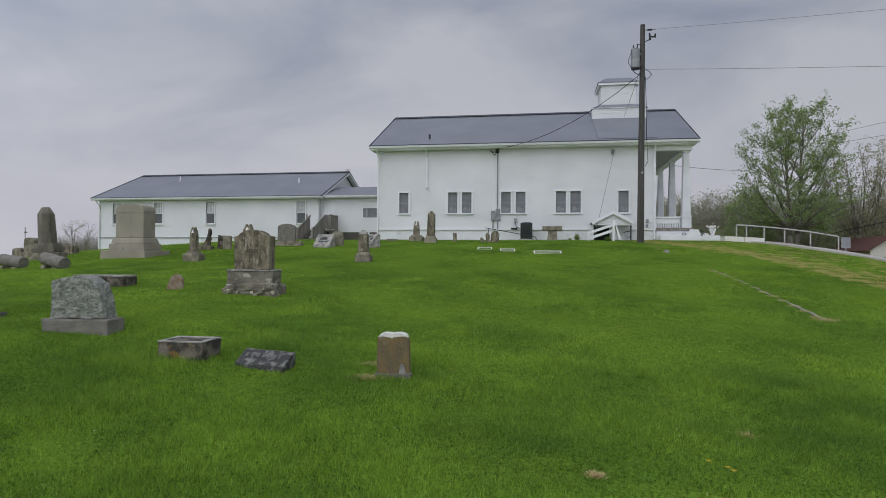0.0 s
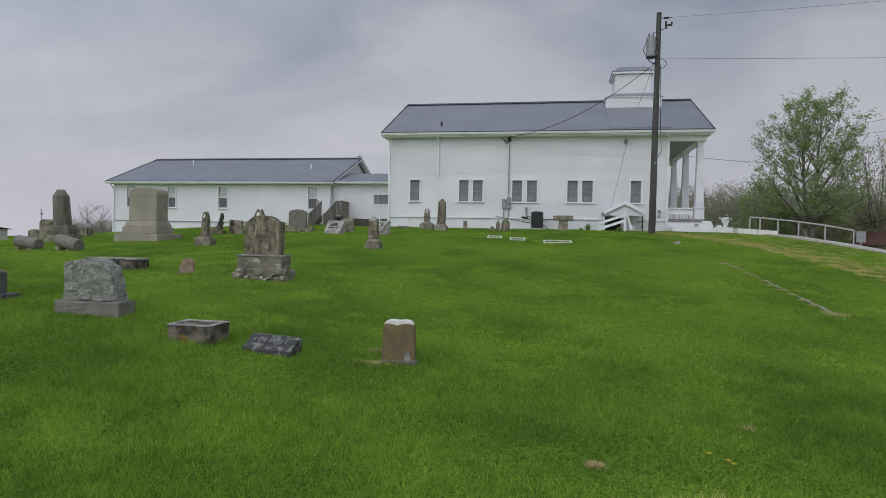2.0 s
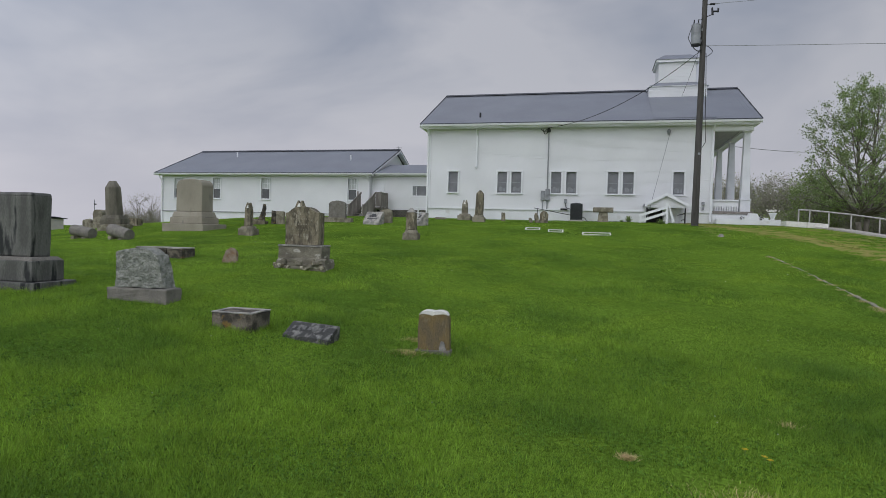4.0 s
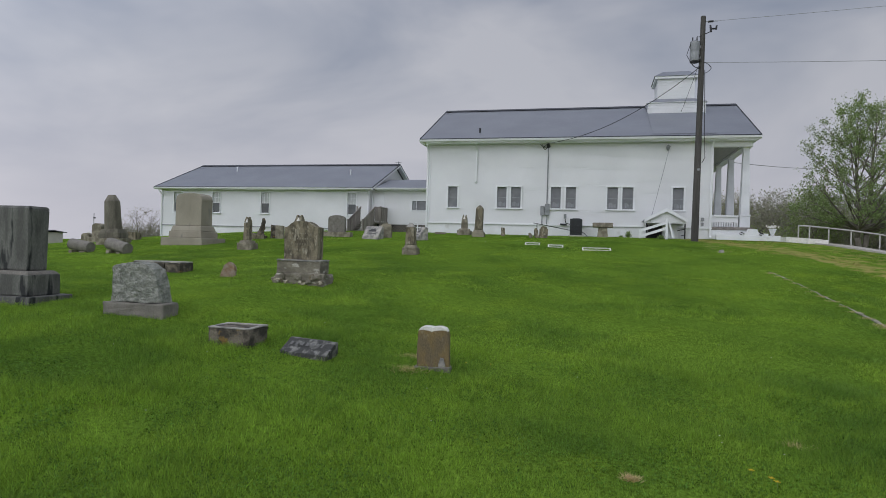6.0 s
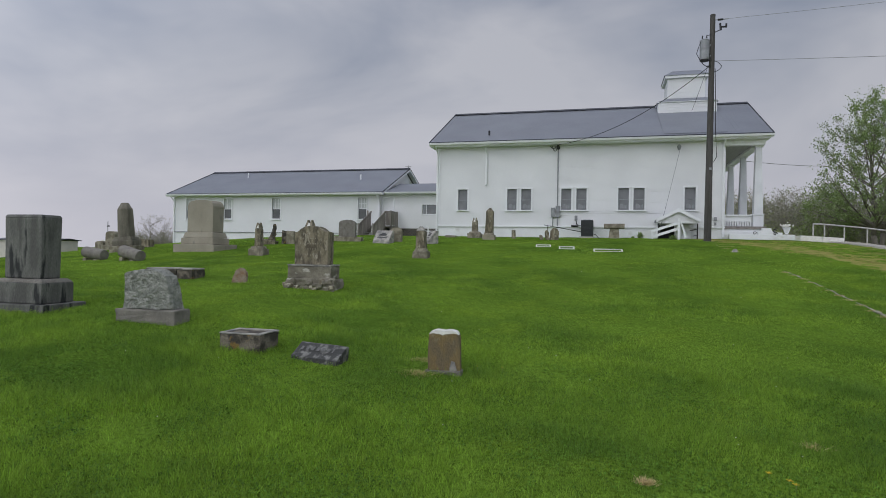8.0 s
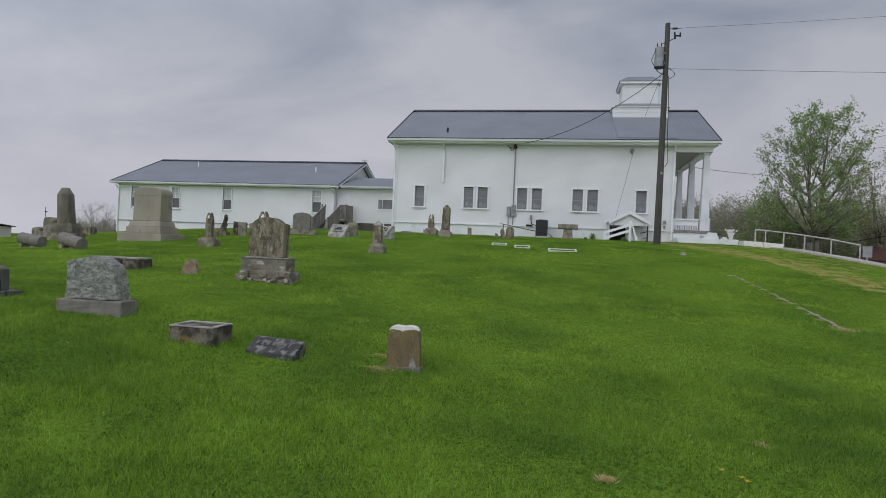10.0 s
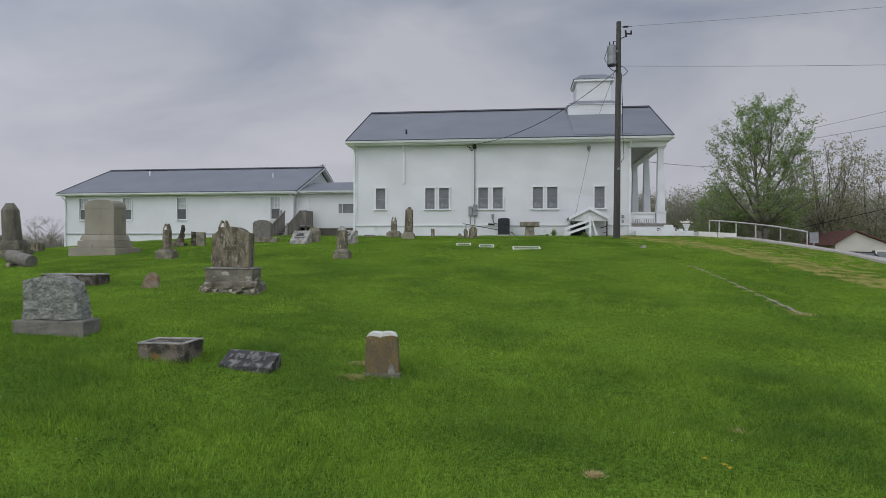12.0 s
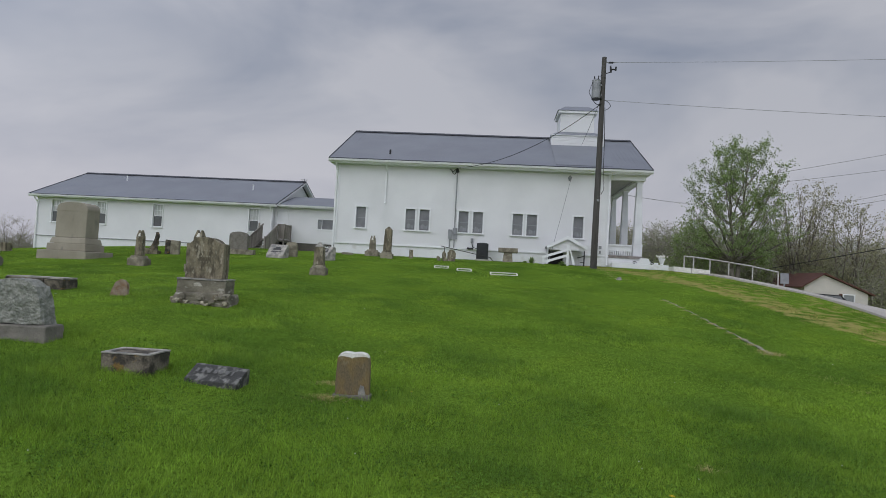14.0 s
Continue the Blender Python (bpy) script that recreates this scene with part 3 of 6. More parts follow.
    lan = part("porch_lantern", Build().tube((6.1, 36.2, 6.92), (6.1, 36.2, 6.45), 0.012, n=6).frustum((0.05, 0.05), (0.09, 0.09), 6.05, 6.38, (6.1, 36.2))
               .frustum((0.11, 0.11), (0.03, 0.03), 6.382, 6.47, (6.1, 36.2)), BLACK, c, "black hanging porch lantern")
    # front steps with cheek walls
    part("front_step", Build().box(7.452, 7.9, 32.3, 42.6, 1.1, 2.45), SKIRT, c)
    part("front_step", Build().box(7.902, 8.5, 32.0, 42.9, 1.0, 2.26), SKIRT, c)
    # cupola on the ridge
    t = part("cupola", Build().box(2.43, 5.57, 35.9, 39.1, 9.2, 10.12), SIDING, c, "white square cupola with low hipped cap")
    lap = Build()
    for k in range(4):
        lap.box(2.405, 5.595, 35.875, 39.125, 9.45 + 0.165 * k, 9.60 + 0.165 * k)
    t.location.x = 0.08
    part("cupola_siding", lap, SIDING, t)
    part("cupola_ledge", Build().frustum((1.66, 1.68), (1.06, 1.08), 10.122, 10.44, (4.0, 37.5)), ROOF, t)
    part("cupola_ledge_trim", Build().box(2.32, 5.68, 35.80, 39.2, 10.09, 10.119), TRIM, t)
    part("belfry", Build().box(2.97, 5.03, 36.47, 38.53, 10.2, 11.66), SIDING, t)
    lap = Build()
    for k in range(8):
        lap.box(2.955, 5.045, 36.455, 38.545, 10.31 + 0.16 * k, 10.455 + 0.16 * k)
    part("belfry_siding", lap, SIDING, t)
    part("belfry_cornice", Build().box(2.80, 5.20, 36.30, 38.70, 11.64, 11.78), TRIM, t)
    part("belfry_roof", Build().frustum((1.25, 1.25), (0.75, 0.75), 11.782, 12.15, (4.0, 37.5)).frustum((0.75, 0.75), (0.1, 0.1), 12.152, 12.22, (4.0, 37.5)), ROOF, t)
    # wall lamp, service mast, meter boxes
    part("wall_light", Build().frustum((0.05, 0.05), (0.10, 0.10), 6.62, 6.80, (3.25, 31.88)).frustum((0.11, 0.11), (0.02, 0.02), 6.802, 6.92, (3.25, 31.88))
         .box(3.2, 3.3, 31.9, 31.99, 6.7, 6.85), GREY_METAL, c, "grey cone wall light")
    part("conduit", Build().tube((-2.96, 31.92, 3.7), (-2.96, 31.92, 6.95), 0.032).tube((-3.2, 31.93, 6.86), (-2.96, 31.9, 6.86), 0.018), GREY_METAL, c, "grey electrical conduit")
    part("weatherhead", Build().tube((-2.96, 31.92, 6.9), (-2.96, 31.72, 7.0), 0.11, 0.07), BLACK, c)
    cable("drip_loop", sag((-2.96, 31.72, 6.98), (-3.28, 31.80, 6.98), 0.28, 8), 0.022, "", parent=c)
    cable("drip_loop", sag((-3.05, 31.74, 6.98), (-3.40, 31.85, 7.02), 0.14, 8), 0.018, "", parent=c)
    mb = part("meter_box", Build().box(-3.05, -2.80, 31.84, 31.97, 3.10, 3.72), GREY_METAL, c, "grey meter box", bevel=0.01)
    part("meter", Build().tube((-2.925, 31.84, 3.45), (-2.925, 31.76, 3.45), 0.075, n=14), GREY_METAL, mb)
    part("breaker_box", Build().box(-3.30, -3.08, 31.86, 31.97, 3.10, 3.62), GREY_METAL, c, bevel=0.01)
    for x in (-3.2, -2.95):
        part("conduit", Build().tube((x, 31.92, 2.62), (x, 31.92, 3.1), 0.03), GREY_METAL, c)
    part("fuse_box", Build().box(4.98, 5.12, 31.86, 31.96, 2.95, 3.12), GREY_METAL, c, bevel=0.01)
    part("outlet_box", Build().box(5.0, 5.10, 31.88, 31.96, 2.70, 2.85), GREY_METAL, c, bevel=0.01)


def make_annex():
    a = thing("church_hall", pose(0, 0, 0), "long low white-sided church hall with blue-grey metal roof", "hall")
    x0, x1, y0, y1 = -34.5, -16.55, 39.5, 50.5
    wins = [(-33.3, -32.62), (-29.76, -29.08), (-25.45, -24.75), (-18.26, -17.58)]
    holes = [(p, q, 3.38, 4.97) for p, q in wins]
    clad_wall(a, x0, x1, y0, 2.36, 5.16, holes)
    part("skirting", Build().box(x0 + 0.02, x1, y0 + 0.03, y0 + 0.3, 0.2, 2.31), SKIRT, a, "pale blue-white painted foundation")
    part("drip_edge", Build().box(x0 - 0.02, x1 + 0.02, y0 - 0.05, y0 + 0.04, 2.312, 2.358), GREY_METAL, a)
    for p, q in wins:
        window(a, p, q, 3.38, 4.97, y0, curtain=False, grid=True, casing=0.06)
    part("wall", Build().box(x0, x0 + 0.25, y0 + 0.252, y1, 0.2, 5.16), SIDING, a)
    part("wall", Build().box(x1 - 0.25, x1, y0 + 0.252, y1, 0.6, 5.16), SIDING, a)
    part("wall", Build().box(x0 + 0.252, x1 - 0.252, y1 - 0.25, y1, 0.2, 5.16), SIDING, a)
    # near-black sheet in place of the hall's unlit depth
    part("interior", Build().box(x0 + 0.3, x1 - 0.3, y0 + 1.0, y0 + 1.05, 2.4, 5.1), SHADE_BLACK, a)
    for x in (x0, x1 - 0.11):
        part("corner_board", Build().box(x, x + 0.11, y0 - 0.042, y0 - 0.030, 2.36, 5.15), TRIM, a)
    clad_gable(a, x1 + 0.002, 1, [(y0, 5.165), (y1, 5.165), (45.0, 7.52)])
    clad_gable(a, x0 - 0.002, -1, [(y0, 5.165), (y1, 5.165), (45.0, 7.52)])
    gable_roof(a, -34.85, -16.2, 39.0, 45.0, 51.0, 5.33, 7.82, rib=0.3, high=0.005)
    part("soffit", Build().box(-34.8, -16.25, 39.05, 50.95, 5.166, 5.20), TRIM, a)
    gutter(a, -34.85, -16.2, 39.0, 5.32, "grey-white gutter")
    downspout(a, -34.45, y0, 5.2, 1.0)
    downspout(a, -16.62, y0, 5.2, 2.1)
    for x, y in ((-30.2, 43.3), (-19.3, 42.2)):
        z = 5.33 + (y - 39) * 2.49 / 6
        part("vent_pipe", Build().tube((x, y, z - 0.1), (x, y, z + 0.40), 0.05), TRIM, a, "white roof vent pipe")
    part("finial", Build().tube((-16.35, 45, 7.85), (-16.35, 45, 8.1), 0.03).box(-16.6, -16.1, 44.97, 45.03, 7.98, 8.02), GREY_METAL, a)
    # link between hall and church
    k = thing("covered_link", pose(0, 0, 0), "low white-sided link between hall and church", "passage")
    lx0, lx1, ly = -16.54, -9.82, 39.9
    door = (-16.45, -15.55, 2.90, 5.0)
    lw = (-13.38, -12.28, 3.80, 4.47)
    clad_wall(k, lx0, lx1, ly, 2.75, 5.2, [door, lw])
    part("link_roof", Build().prism_x([(39.45, 5.28), (39.45, 5.38), (42.6, 6.32), (45.6, 5.38), (45.6, 5.28), (42.6, 6.2)], -16.18, -9.81), ROOF, k)
    gutter(k, -16.15, -9.83, 39.44, 5.37)
    part("soffit", Build().box(-16.15, -9.83, 39.5, 45.5, 5.205, 5.24), TRIM, k)
    part("wall", Build().box(lx0, lx1, 45.0, 45.2, 1.6, 5.2), SIDING, k)
    # near-black sheet painting the link's unlit inside
    part("interior", Build().box(lx0 + 0.05, lx1 - 0.05, 40.9, 40.95, 2.4, 5.1), SHADE_BLACK, k)
    d = part("door", Build().box(door[0] + 0.06, door[1] - 0.06, ly + 0.03, ly + 0.08, 2.92, 4.94), TRIM, k, "white panelled door", bevel=0.006)
    part("door_handle", Build().tube((-15.68, ly + 0.03, 3.85), (-15.68, ly - 0.03, 3.85), 0.03), GREY_METAL, d)
    part("door_frame", Build().box(door[0], door[0] + 0.055, ly - 0.04, ly + 0.1, 2.90, 5.06).box(door[1] - 0.055, door[1], ly - 0.04, ly + 0.1, 2.90, 5.06)
         .box(door[0] + 0.055, door[1] - 0.055, ly - 0.04, ly + 0.1, 4.945, 5.06), TRIM, k)
    w = part("window", Build().box(lw[0] - 0.1, lw[0], ly - 0.045, ly + 0.04, lw[2] - 0.08, lw[3] + 0.08).box(lw[1], lw[1] + 0.1, ly - 0.045, ly + 0.04, lw[2] - 0.08, lw[3] + 0.08)
             .box(lw[0], lw[1], ly - 0.045, ly + 0.04, lw[3], lw[3] + 0.08).box(lw[0], lw[1], ly - 0.05, ly + 0.04, lw[2] - 0.08, lw[2]), TRIM, k, "white framed sliding window")
    part("pane", Build().box(lw[0], lw[0] + 0.28, ly + 0.02, ly + 0.03, lw[2], lw[3]), CURTAIN, w)
    part("pane", Build().box(lw[0] + 0.30, lw[1], ly + 0.03, ly + 0.04, lw[2], lw[3]), GLASS_DARK, w)
    part("mullion", Build().box(lw[0] + 0.275, lw[0] + 0.305, ly, ly + 0.05, lw[2], lw[3]), TRIM, w)
    # open lattice under the link
    lat = Build()
    for n in range(44):
        x = -15.3 + 0.115 * n
        for s in (1, -1):
            a0, b0 = x, x + s * 0.75
            if -15.4 < b0 < -9.9:
                q = 0.018
                yy = ly + (0.006 if s > 0 else 0.02)
                lat.poly([(a0 - q, yy, 2.0), (a0 + q, yy, 2.0), (b0 + q, yy, 2.74), (b0 - q, yy, 2.74)], [(0, 1, 2, 3)])
                lat.poly([(a0 - q, yy + .01, 2.0), (a0 + q, yy + .01, 2.0), (b0 + q, yy + .01, 2.74), (b0 - q, yy + .01, 2.74)], [(3, 2, 1, 0)])
    part("lattice", lat, GREY_WOOD, k, "weathered diagonal lattice skirt")
    # shade behind the lattice, put in as a near-black sheet
    part("crawl_space", Build().box(-15.4, -9.9, ly + 0.6, ly + 0.65, 1.7, 2.74), SHADE_BLACK, k)


make_church()
make_annex()


def make_stairs():
    """Weathered wooden landing at the link's door, stairs coming down towards the lawn on the hall side."""
    s = thing("wooden_stairs", pose(-0.65, 0, 0), "weathered grey wooden landing and stairs with slatted rails", "stairs")
    part("landing", Build().box(-16.5, -14.55, 38.4, 39.85, 2.76, 2.88), GREY_WOOD, s)
    for x in (-16.4, -14.62):
        for y in (38.45, 39.7):
            part("post", Build().box(x - 0.05, x + 0.05, y - 0.05, y + 0.05, 1.7, 2.76 if y > 39 and x < -16 else 3.95), GREY_WOOD, s)
    for k in range(6):
        z = 2.71 - 0.17 * k
        part("tread", Build().box(-16.06, -15.06, 38.07 - 0.34 * k, 38.4 - 0.34 * k, z - 0.04, z), GREY_WOOD, s)
    for x in (-16.10, -15.02):
        part("stringer", Build().prism_x([(38.39, 2.45), (38.39, 2.85), (36.2, 1.80), (36.2, 1.45)], x - 0.03, x + 0.03), GREY_WOOD, s)
        part("rail", Build().prism_x([(38.39, 3.78), (38.39, 3.92), (36.2, 2.84), (36.2, 2.70)], x - 0.03, x + 0.03), GREY_WOOD, s)
        part("post", Build().box(x - 0.05, x + 0.05, 36.15, 36.25, 1.45, 2.92), GREY_WOOD, s)
        for k in range(16):
            y = 38.30 - 0.135 * k
            z = 3.78 - (38.39 - y) * 0.493
            part("slat", Build().box(x - 0.012, x + 0.012, y - 0.045, y + 0.045, z - 0.98, z), GREY_WOOD, s)
    for a, b, ax in ((-15.02, -14.6, "x"), (38.45, 39.8, "y")):
        n = 6 if ax == "x" else 10
        rb = Build().box(a, b, 38.40, 38.46, 3.82, 3.92) if ax == "x" else Build().box(-14.65, -14.59, a, b, 3.82, 3.92)
        part("rail", rb, GREY_WOOD, s)
        for k in range(n):
            p = a + (b - a) * (k + 0.5) / n
            bb = Build().box(p - 0.035, p + 0.035, 38.42, 38.445, 2.9, 3.82) if ax == "x" else Build().box(-14.63, -14.605, p - 0.035, p + 0.035, 2.9, 3.82)
            part("slat", bb, GREY_WOOD, s)


make_stairs()


# ---------------------------------------------------------------- gravestones
def outline_arch(w, h, shoulder, rise, n=9):
    """Upright slab outline: straight sides to shoulder height, curved head rising to h."""
    pts = [(-w / 2, 0), (w / 2, 0), (w / 2, shoulder)]
    for k in range(n + 1):
        a = math.pi * k / n
        pts.append((math.cos(a) * w / 2 * rise, shoulder + math.sin(a) * (h - shoulder)))
    pts.append((-w / 2, shoulder))
    return pts


def grave(name, x, y, yaw, label, lean=0.0, tip=0.0, sink=0.03, size=(1, 1, 1)):
    m = pose(x, y, gz(x, y) - sink, tip, lean, yaw) @ Matrix.Diagonal((*size, 1))
    return thing(name, m, label, "gravestone", "gravestones in the churchyard")


def bars(parent, x0, x1, z, h, y, n, mat, gap=0.3, seed=1):
    """Worn lettering that cannot be read: short plain bars."""
    rnd = random.Random(seed)
    b = Build()
    step = (x1 - x0) / n
    for k in range(n):
        w = step * (1 - gap) * rnd.uniform(0.6, 1.0)
        b.box(x0 + k * step, x0 + k * step + w, y - 0.003, y + 0.004, z, z + h * rnd.uniform(0.8, 1.0))
    return tagged(part("inscription", b, mat, parent, "worn lettering"), kind="stuff")


def make_graves():
    # small brown stone with bleached top
    g = grave("headstone", -2.0, 6.10, 6, "small brown lichened headstone with bleached white double-arched top", lean=-1)
    die = part("slab", Build().prism([(-0.218, 0), (0.212, 0), (0.208, 0.49), (0.198, 0.540), (0.165, 0.572), (0.10, 0.588), (0.03, 0.586), (-0.003, 0.574), (-0.035, 0.586), (-0.11, 0.590), (-0.17, 0.574), (-0.205, 0.542), (-0.215, 0.49)],
                                     -0.07, 0.07), LICHEN, g, bevel=0.015, cuts=3, rough=0.008)
    part("bleached_top", Build().prism([(0.196, 0.540), (0.165, 0.584), (0.10, 0.604), (0.03, 0.602), (-0.003, 0.592), (-0.035, 0.602), (-0.11, 0.606), (-0.17, 0.586), (-0.203, 0.542), (-0.17, 0.556), (-0.13, 0.560),
                                        (-0.09, 0.552), (-0.05, 0.548), (-0.02, 0.530), (0.01, 0.548), (0.06, 0.553), (0.12, 0.560), (0.165, 0.556)], -0.074, 0.074), WHITE_STONE, die, bevel=0.005, cuts=1, rough=0.004)
    part("bleached_patch", Build().prism([(0.07, 0.02), (0.15, 0.01), (0.165, 0.09), (0.14, 0.19), (0.10, 0.20), (0.075, 0.12)], -0.088, -0.066), BLOCK_TOP, die, bevel=0.003)
    part("footing", Build().box(-0.25, 0.23, -0.11, 0.10, -0.05, 0.075), GRANITE_BASE, g, bevel=0.015, cuts=1, rough=0.01)
    # dark slant marker
    g = grave("slant_marker", -3.67, 5.78, -4, "low black slate slant marker with worn lettering", lean=2, size=(0.84, 0.9, 0.80))
    sl = part("marker", Build().prism_x([(-0.20, 0), (0.17, 0), (0.17, 0.27), (0.09, 0.275), (-0.19, 0.09)], -0.42, 0.42), BLACK_STONE, g, bevel=0.012, cuts=3, rough=0.008, seed=2)
    b = Build()
    rnd = random.Random(5)
    for k in range(7):
        x = -0.33 + 0.095 * k
        p0, p1 = Vector((x, -0.06, 0.176)), Vector((x, 0.01, 0.222))
        w = rnd.uniform(0.03, 0.06)
        nrm = Vector((0, -0.55, 0.83)) * 0.014
        b.poly([p0 + nrm, p0 + Vector((w, 0, 0)) + nrm, p1 + Vector((w, 0, 0)) + nrm, p1 + nrm], [(0, 1, 2, 3)])
    tagged(part("inscription", b, PALE_MARK, sl, "worn lettering"), kind="stuff")
    # low stained block
    g = grave("ledger_block", -4.75, 5.76, 2, "low dark stained stone block with pale hollowed top", size=(0.98, 0.95, 0.88))
    part("block", Build().box(-0.32, 0.32, -0.26, 0.26, -0.1, 0.26), OLD_BLOCK, g, bevel=0.02, cuts=3, rough=0.012, seed=3)
    part("top_slab", Build().box(-0.325, 0.325, -0.265, -0.20, 0.262, 0.285).box(-0.325, 0.325, 0.20, 0.265, 0.262, 0.285).box(-0.325, -0.26, -0.198, 0.198, 0.262, 0.285)
         .box(0.26, 0.325, -0.198, 0.198, 0.262, 0.285), BLOCK_TOP, g, bevel=0.006, cuts=1, rough=0.006)
    # rough granite monument
    g = grave("granite_monument", -6.80, 6.22, 4, "rock-faced grey granite monument on a broad base", size=(0.77, 0.72, 0.84))
    part("base", Build().box(-0.68, 0.68, -0.27, 0.27, -0.05, 0.27), GRANITE_BASE, g, bevel=0.03, cuts=3, rough=0.02, seed=4)
    part("die", Build().prism([(-0.54, 0.272), (0.57, 0.272), (0.52, 0.55), (0.40, 0.90), (0.22, 0.975), (-0.04, 1.01), (-0.28, 0.985), (-0.53, 0.93)], -0.20, 0.20),
         GRANITE, g, bevel=0.012, cuts=7, rough=0.024, seed=5)
    # tall weathered monument with curved head on broken footing
    g = grave("tall_monument", -6.36, 10.6, 4, "tall weathered limestone monument with curved head and crumbling footing", size=(0.88, 0.85, 0.91))
    part("footing", Build().box(-0.64, 0.68, -0.36, 0.36, -0.1, 0.27), LIME_STREAKED, g, bevel=0.03, cuts=4, rough=0.06, seed=6)
    rnd = random.Random(3)
    for k in range(16):
        x = (-0.62 + 0.055 * k) if k < 7 else (-0.02 + 0.082 * (k - 7))
        w, z = rnd.uniform(0.04, 0.085), rnd.uniform(0.0, 0.17)
        part("rubble", Build().box(x - w, x + w, -0.40 - 0.02 * rnd.random(), -0.30, z - 0.02, z + rnd.uniform(0.05, 0.10)), (RUBBLE, LIME_STREAKED, LIME_STREAKED)[k % 3], g,
             bevel=0.018, cuts=2, rough=0.045, seed=k + 1)
    part("base", Build().box(-0.58, 0.58, -0.30, 0.30, 0.27, 0.56), LIME_STREAKED, g, bevel=0.02, cuts=3, rough=0.012, seed=7)
    part("base_cap", Build().box(-0.59, 0.59, -0.31, 0.31, 0.562, 0.60), BLOCK_TOP, g, bevel=0.01, cuts=2, rough=0.008)
    d = part("die", Build().prism([(-0.45, 0.602), (0.45, 0.602), (0.452, 1.40), (0.35, 1.41), (0.26, 1.475), (0.12, 1.535), (-0.03, 1.55), (-0.18, 1.53), (-0.30, 1.47), (-0.38, 1.40), (-0.455, 1.385)],
                                 -0.19, 0.19), LIME_DARK, g, bevel=0.015, cuts=4, rough=0.012, seed=8)
    for k in range(4):
        bars(d, -0.30, 0.30, 1.22 - 0.13 * k, 0.04, -0.197, 9, LIME, 0.5, k)
    # little red-brown stone
    g = grave("broken_stone", -8.35, 10.75, 20, "small broken pinkish stone with red lichen", lean=-6, size=(0.85, 0.9, 0.88))
    part("slab", Build().prism([(-0.23, 0), (0.19, 0), (0.20, 0.30), (0.13, 0.37), (0.04, 0.42), (-0.04, 0.38), (-0.11, 0.34), (-0.2, 0.10)], -0.08, 0.08), PINK_STONE, g, bevel=0.015, cuts=2, rough=0.02, seed=9)
    # long low base behind the granite one
    g = grave("grave_slab", -10.35, 11.15, 4, "long low dark stone base without its headstone", size=(0.85, 0.8, 0.9))
    part("block", Build().box(-0.95, 0.05, -0.33, 0.33, -0.1, 0.29), OLD_BLOCK, g, bevel=0.02, cuts=3, rough=0.015, seed=10)
    part("block", Build().box(0.07, 0.58, -0.33, 0.33, -0.1, 0.27), OLD_BLOCK, g, bevel=0.02, cuts=2, rough=0.015, seed=11)
    part("top_slab", Build().box(-0.94, 0.57, -0.32, 0.32, 0.272, 0.31), BLOCK_TOP, g, bevel=0.01, cuts=2, rough=0.008)
    # dark streaked monument
    g = grave("dark_monument", -9.53, 6.46, 2, "tall dark streaked granite monument with stepped base")
    part("plinth", Build().box(-0.70, 0.70, -0.43, 0.43, -0.15, 0.15), DARK_STONE, g, bevel=0.015, cuts=1, rough=0.006)
    part("base", Build().box(-0.54, 0.54, -0.32, 0.32, 0.152, 0.50), DARK_STONE, g, bevel=0.02)
    part("base_cap", Build().frustum((0.535, 0.315), (0.47, 0.26), 0.502, 0.56), GRANITE_BASE, g, bevel=0.008)
    part("die", Build().frustum((0.38, 0.20), (0.39, 0.21), 0.562, 1.60), DARK_STONE, g, bevel=0.03, cuts=2, rough=0.008)
    part("cap", Build().frustum((0.395, 0.215), (0.37, 0.19), 1.592, 1.65), DARK_STONE, g, bevel=0.02)
    # obelisk with chamfered top and stepped base
    g = grave("obelisk", -20.86, 20.4, 14, "weathered grey-brown obelisk with chamfered tip on a stepped base", lean=-4, size=(0.79, 0.74, 0.94))
    part("base", Build().box(-0.68, 0.68, -0.66, 0.66, -0.2, 0.28), LIME, g, bevel=0.03, cuts=2, rough=0.02, seed=12)
    part("base", Build().box(-0.57, 0.57, -0.55, 0.55, 0.282, 0.56), OBELISK, g, bevel=0.05, cuts=2, rough=0.02, seed=13)
    part("collar", Build().frustum((0.52, 0.51), (0.45, 0.45), 0.562, 0.72), OBELISK, g, bevel=0.03, cuts=1, rough=0.015)
    s = part("shaft", Build().tube((0, 0, 0.722), (0, 0, 2.02), 0.47, 0.42, n=8), OBELISK, g, bevel=0.012)
    part("tip", Build().tube((0, 0, 2.022), (0, 0, 2.33), 0.42, 0.20, n=8), OBELISK, s, bevel=0.01)
    # fallen column drums
    for n, (x, y, yaw, ln, r) in enumerate(((-17.9, 15.8, -6, 0.95, 0.23), (-15.97, 15.45, -12, 0.98, 0.24))):
        g = grave("fallen_column", x, y, yaw, "fallen grey stone column drum lying on the grass", lean=3 + 4 * n)
        part("drum", Build().tube((-ln / 2, 0, 0.30), (ln / 2, 0, 0.24), r * 0.86, r * 0.84, n=24), GRANITE_BASE, g, bevel=0.02, rough=0.006)
        part("block", Build().box(-0.36, -0.20, -0.2, 0.2, -0.05, 0.10).box(0.16, 0.34, -0.2, 0.2, -0.05, 0.08), LIME, g, bevel=0.015, rough=0.01)
    # great stepped monument
    g = grave("family_monument", -16.28, 19.75, -6, "massive grey stepped monument with rounded top", size=(0.84, 0.75, 0.95))
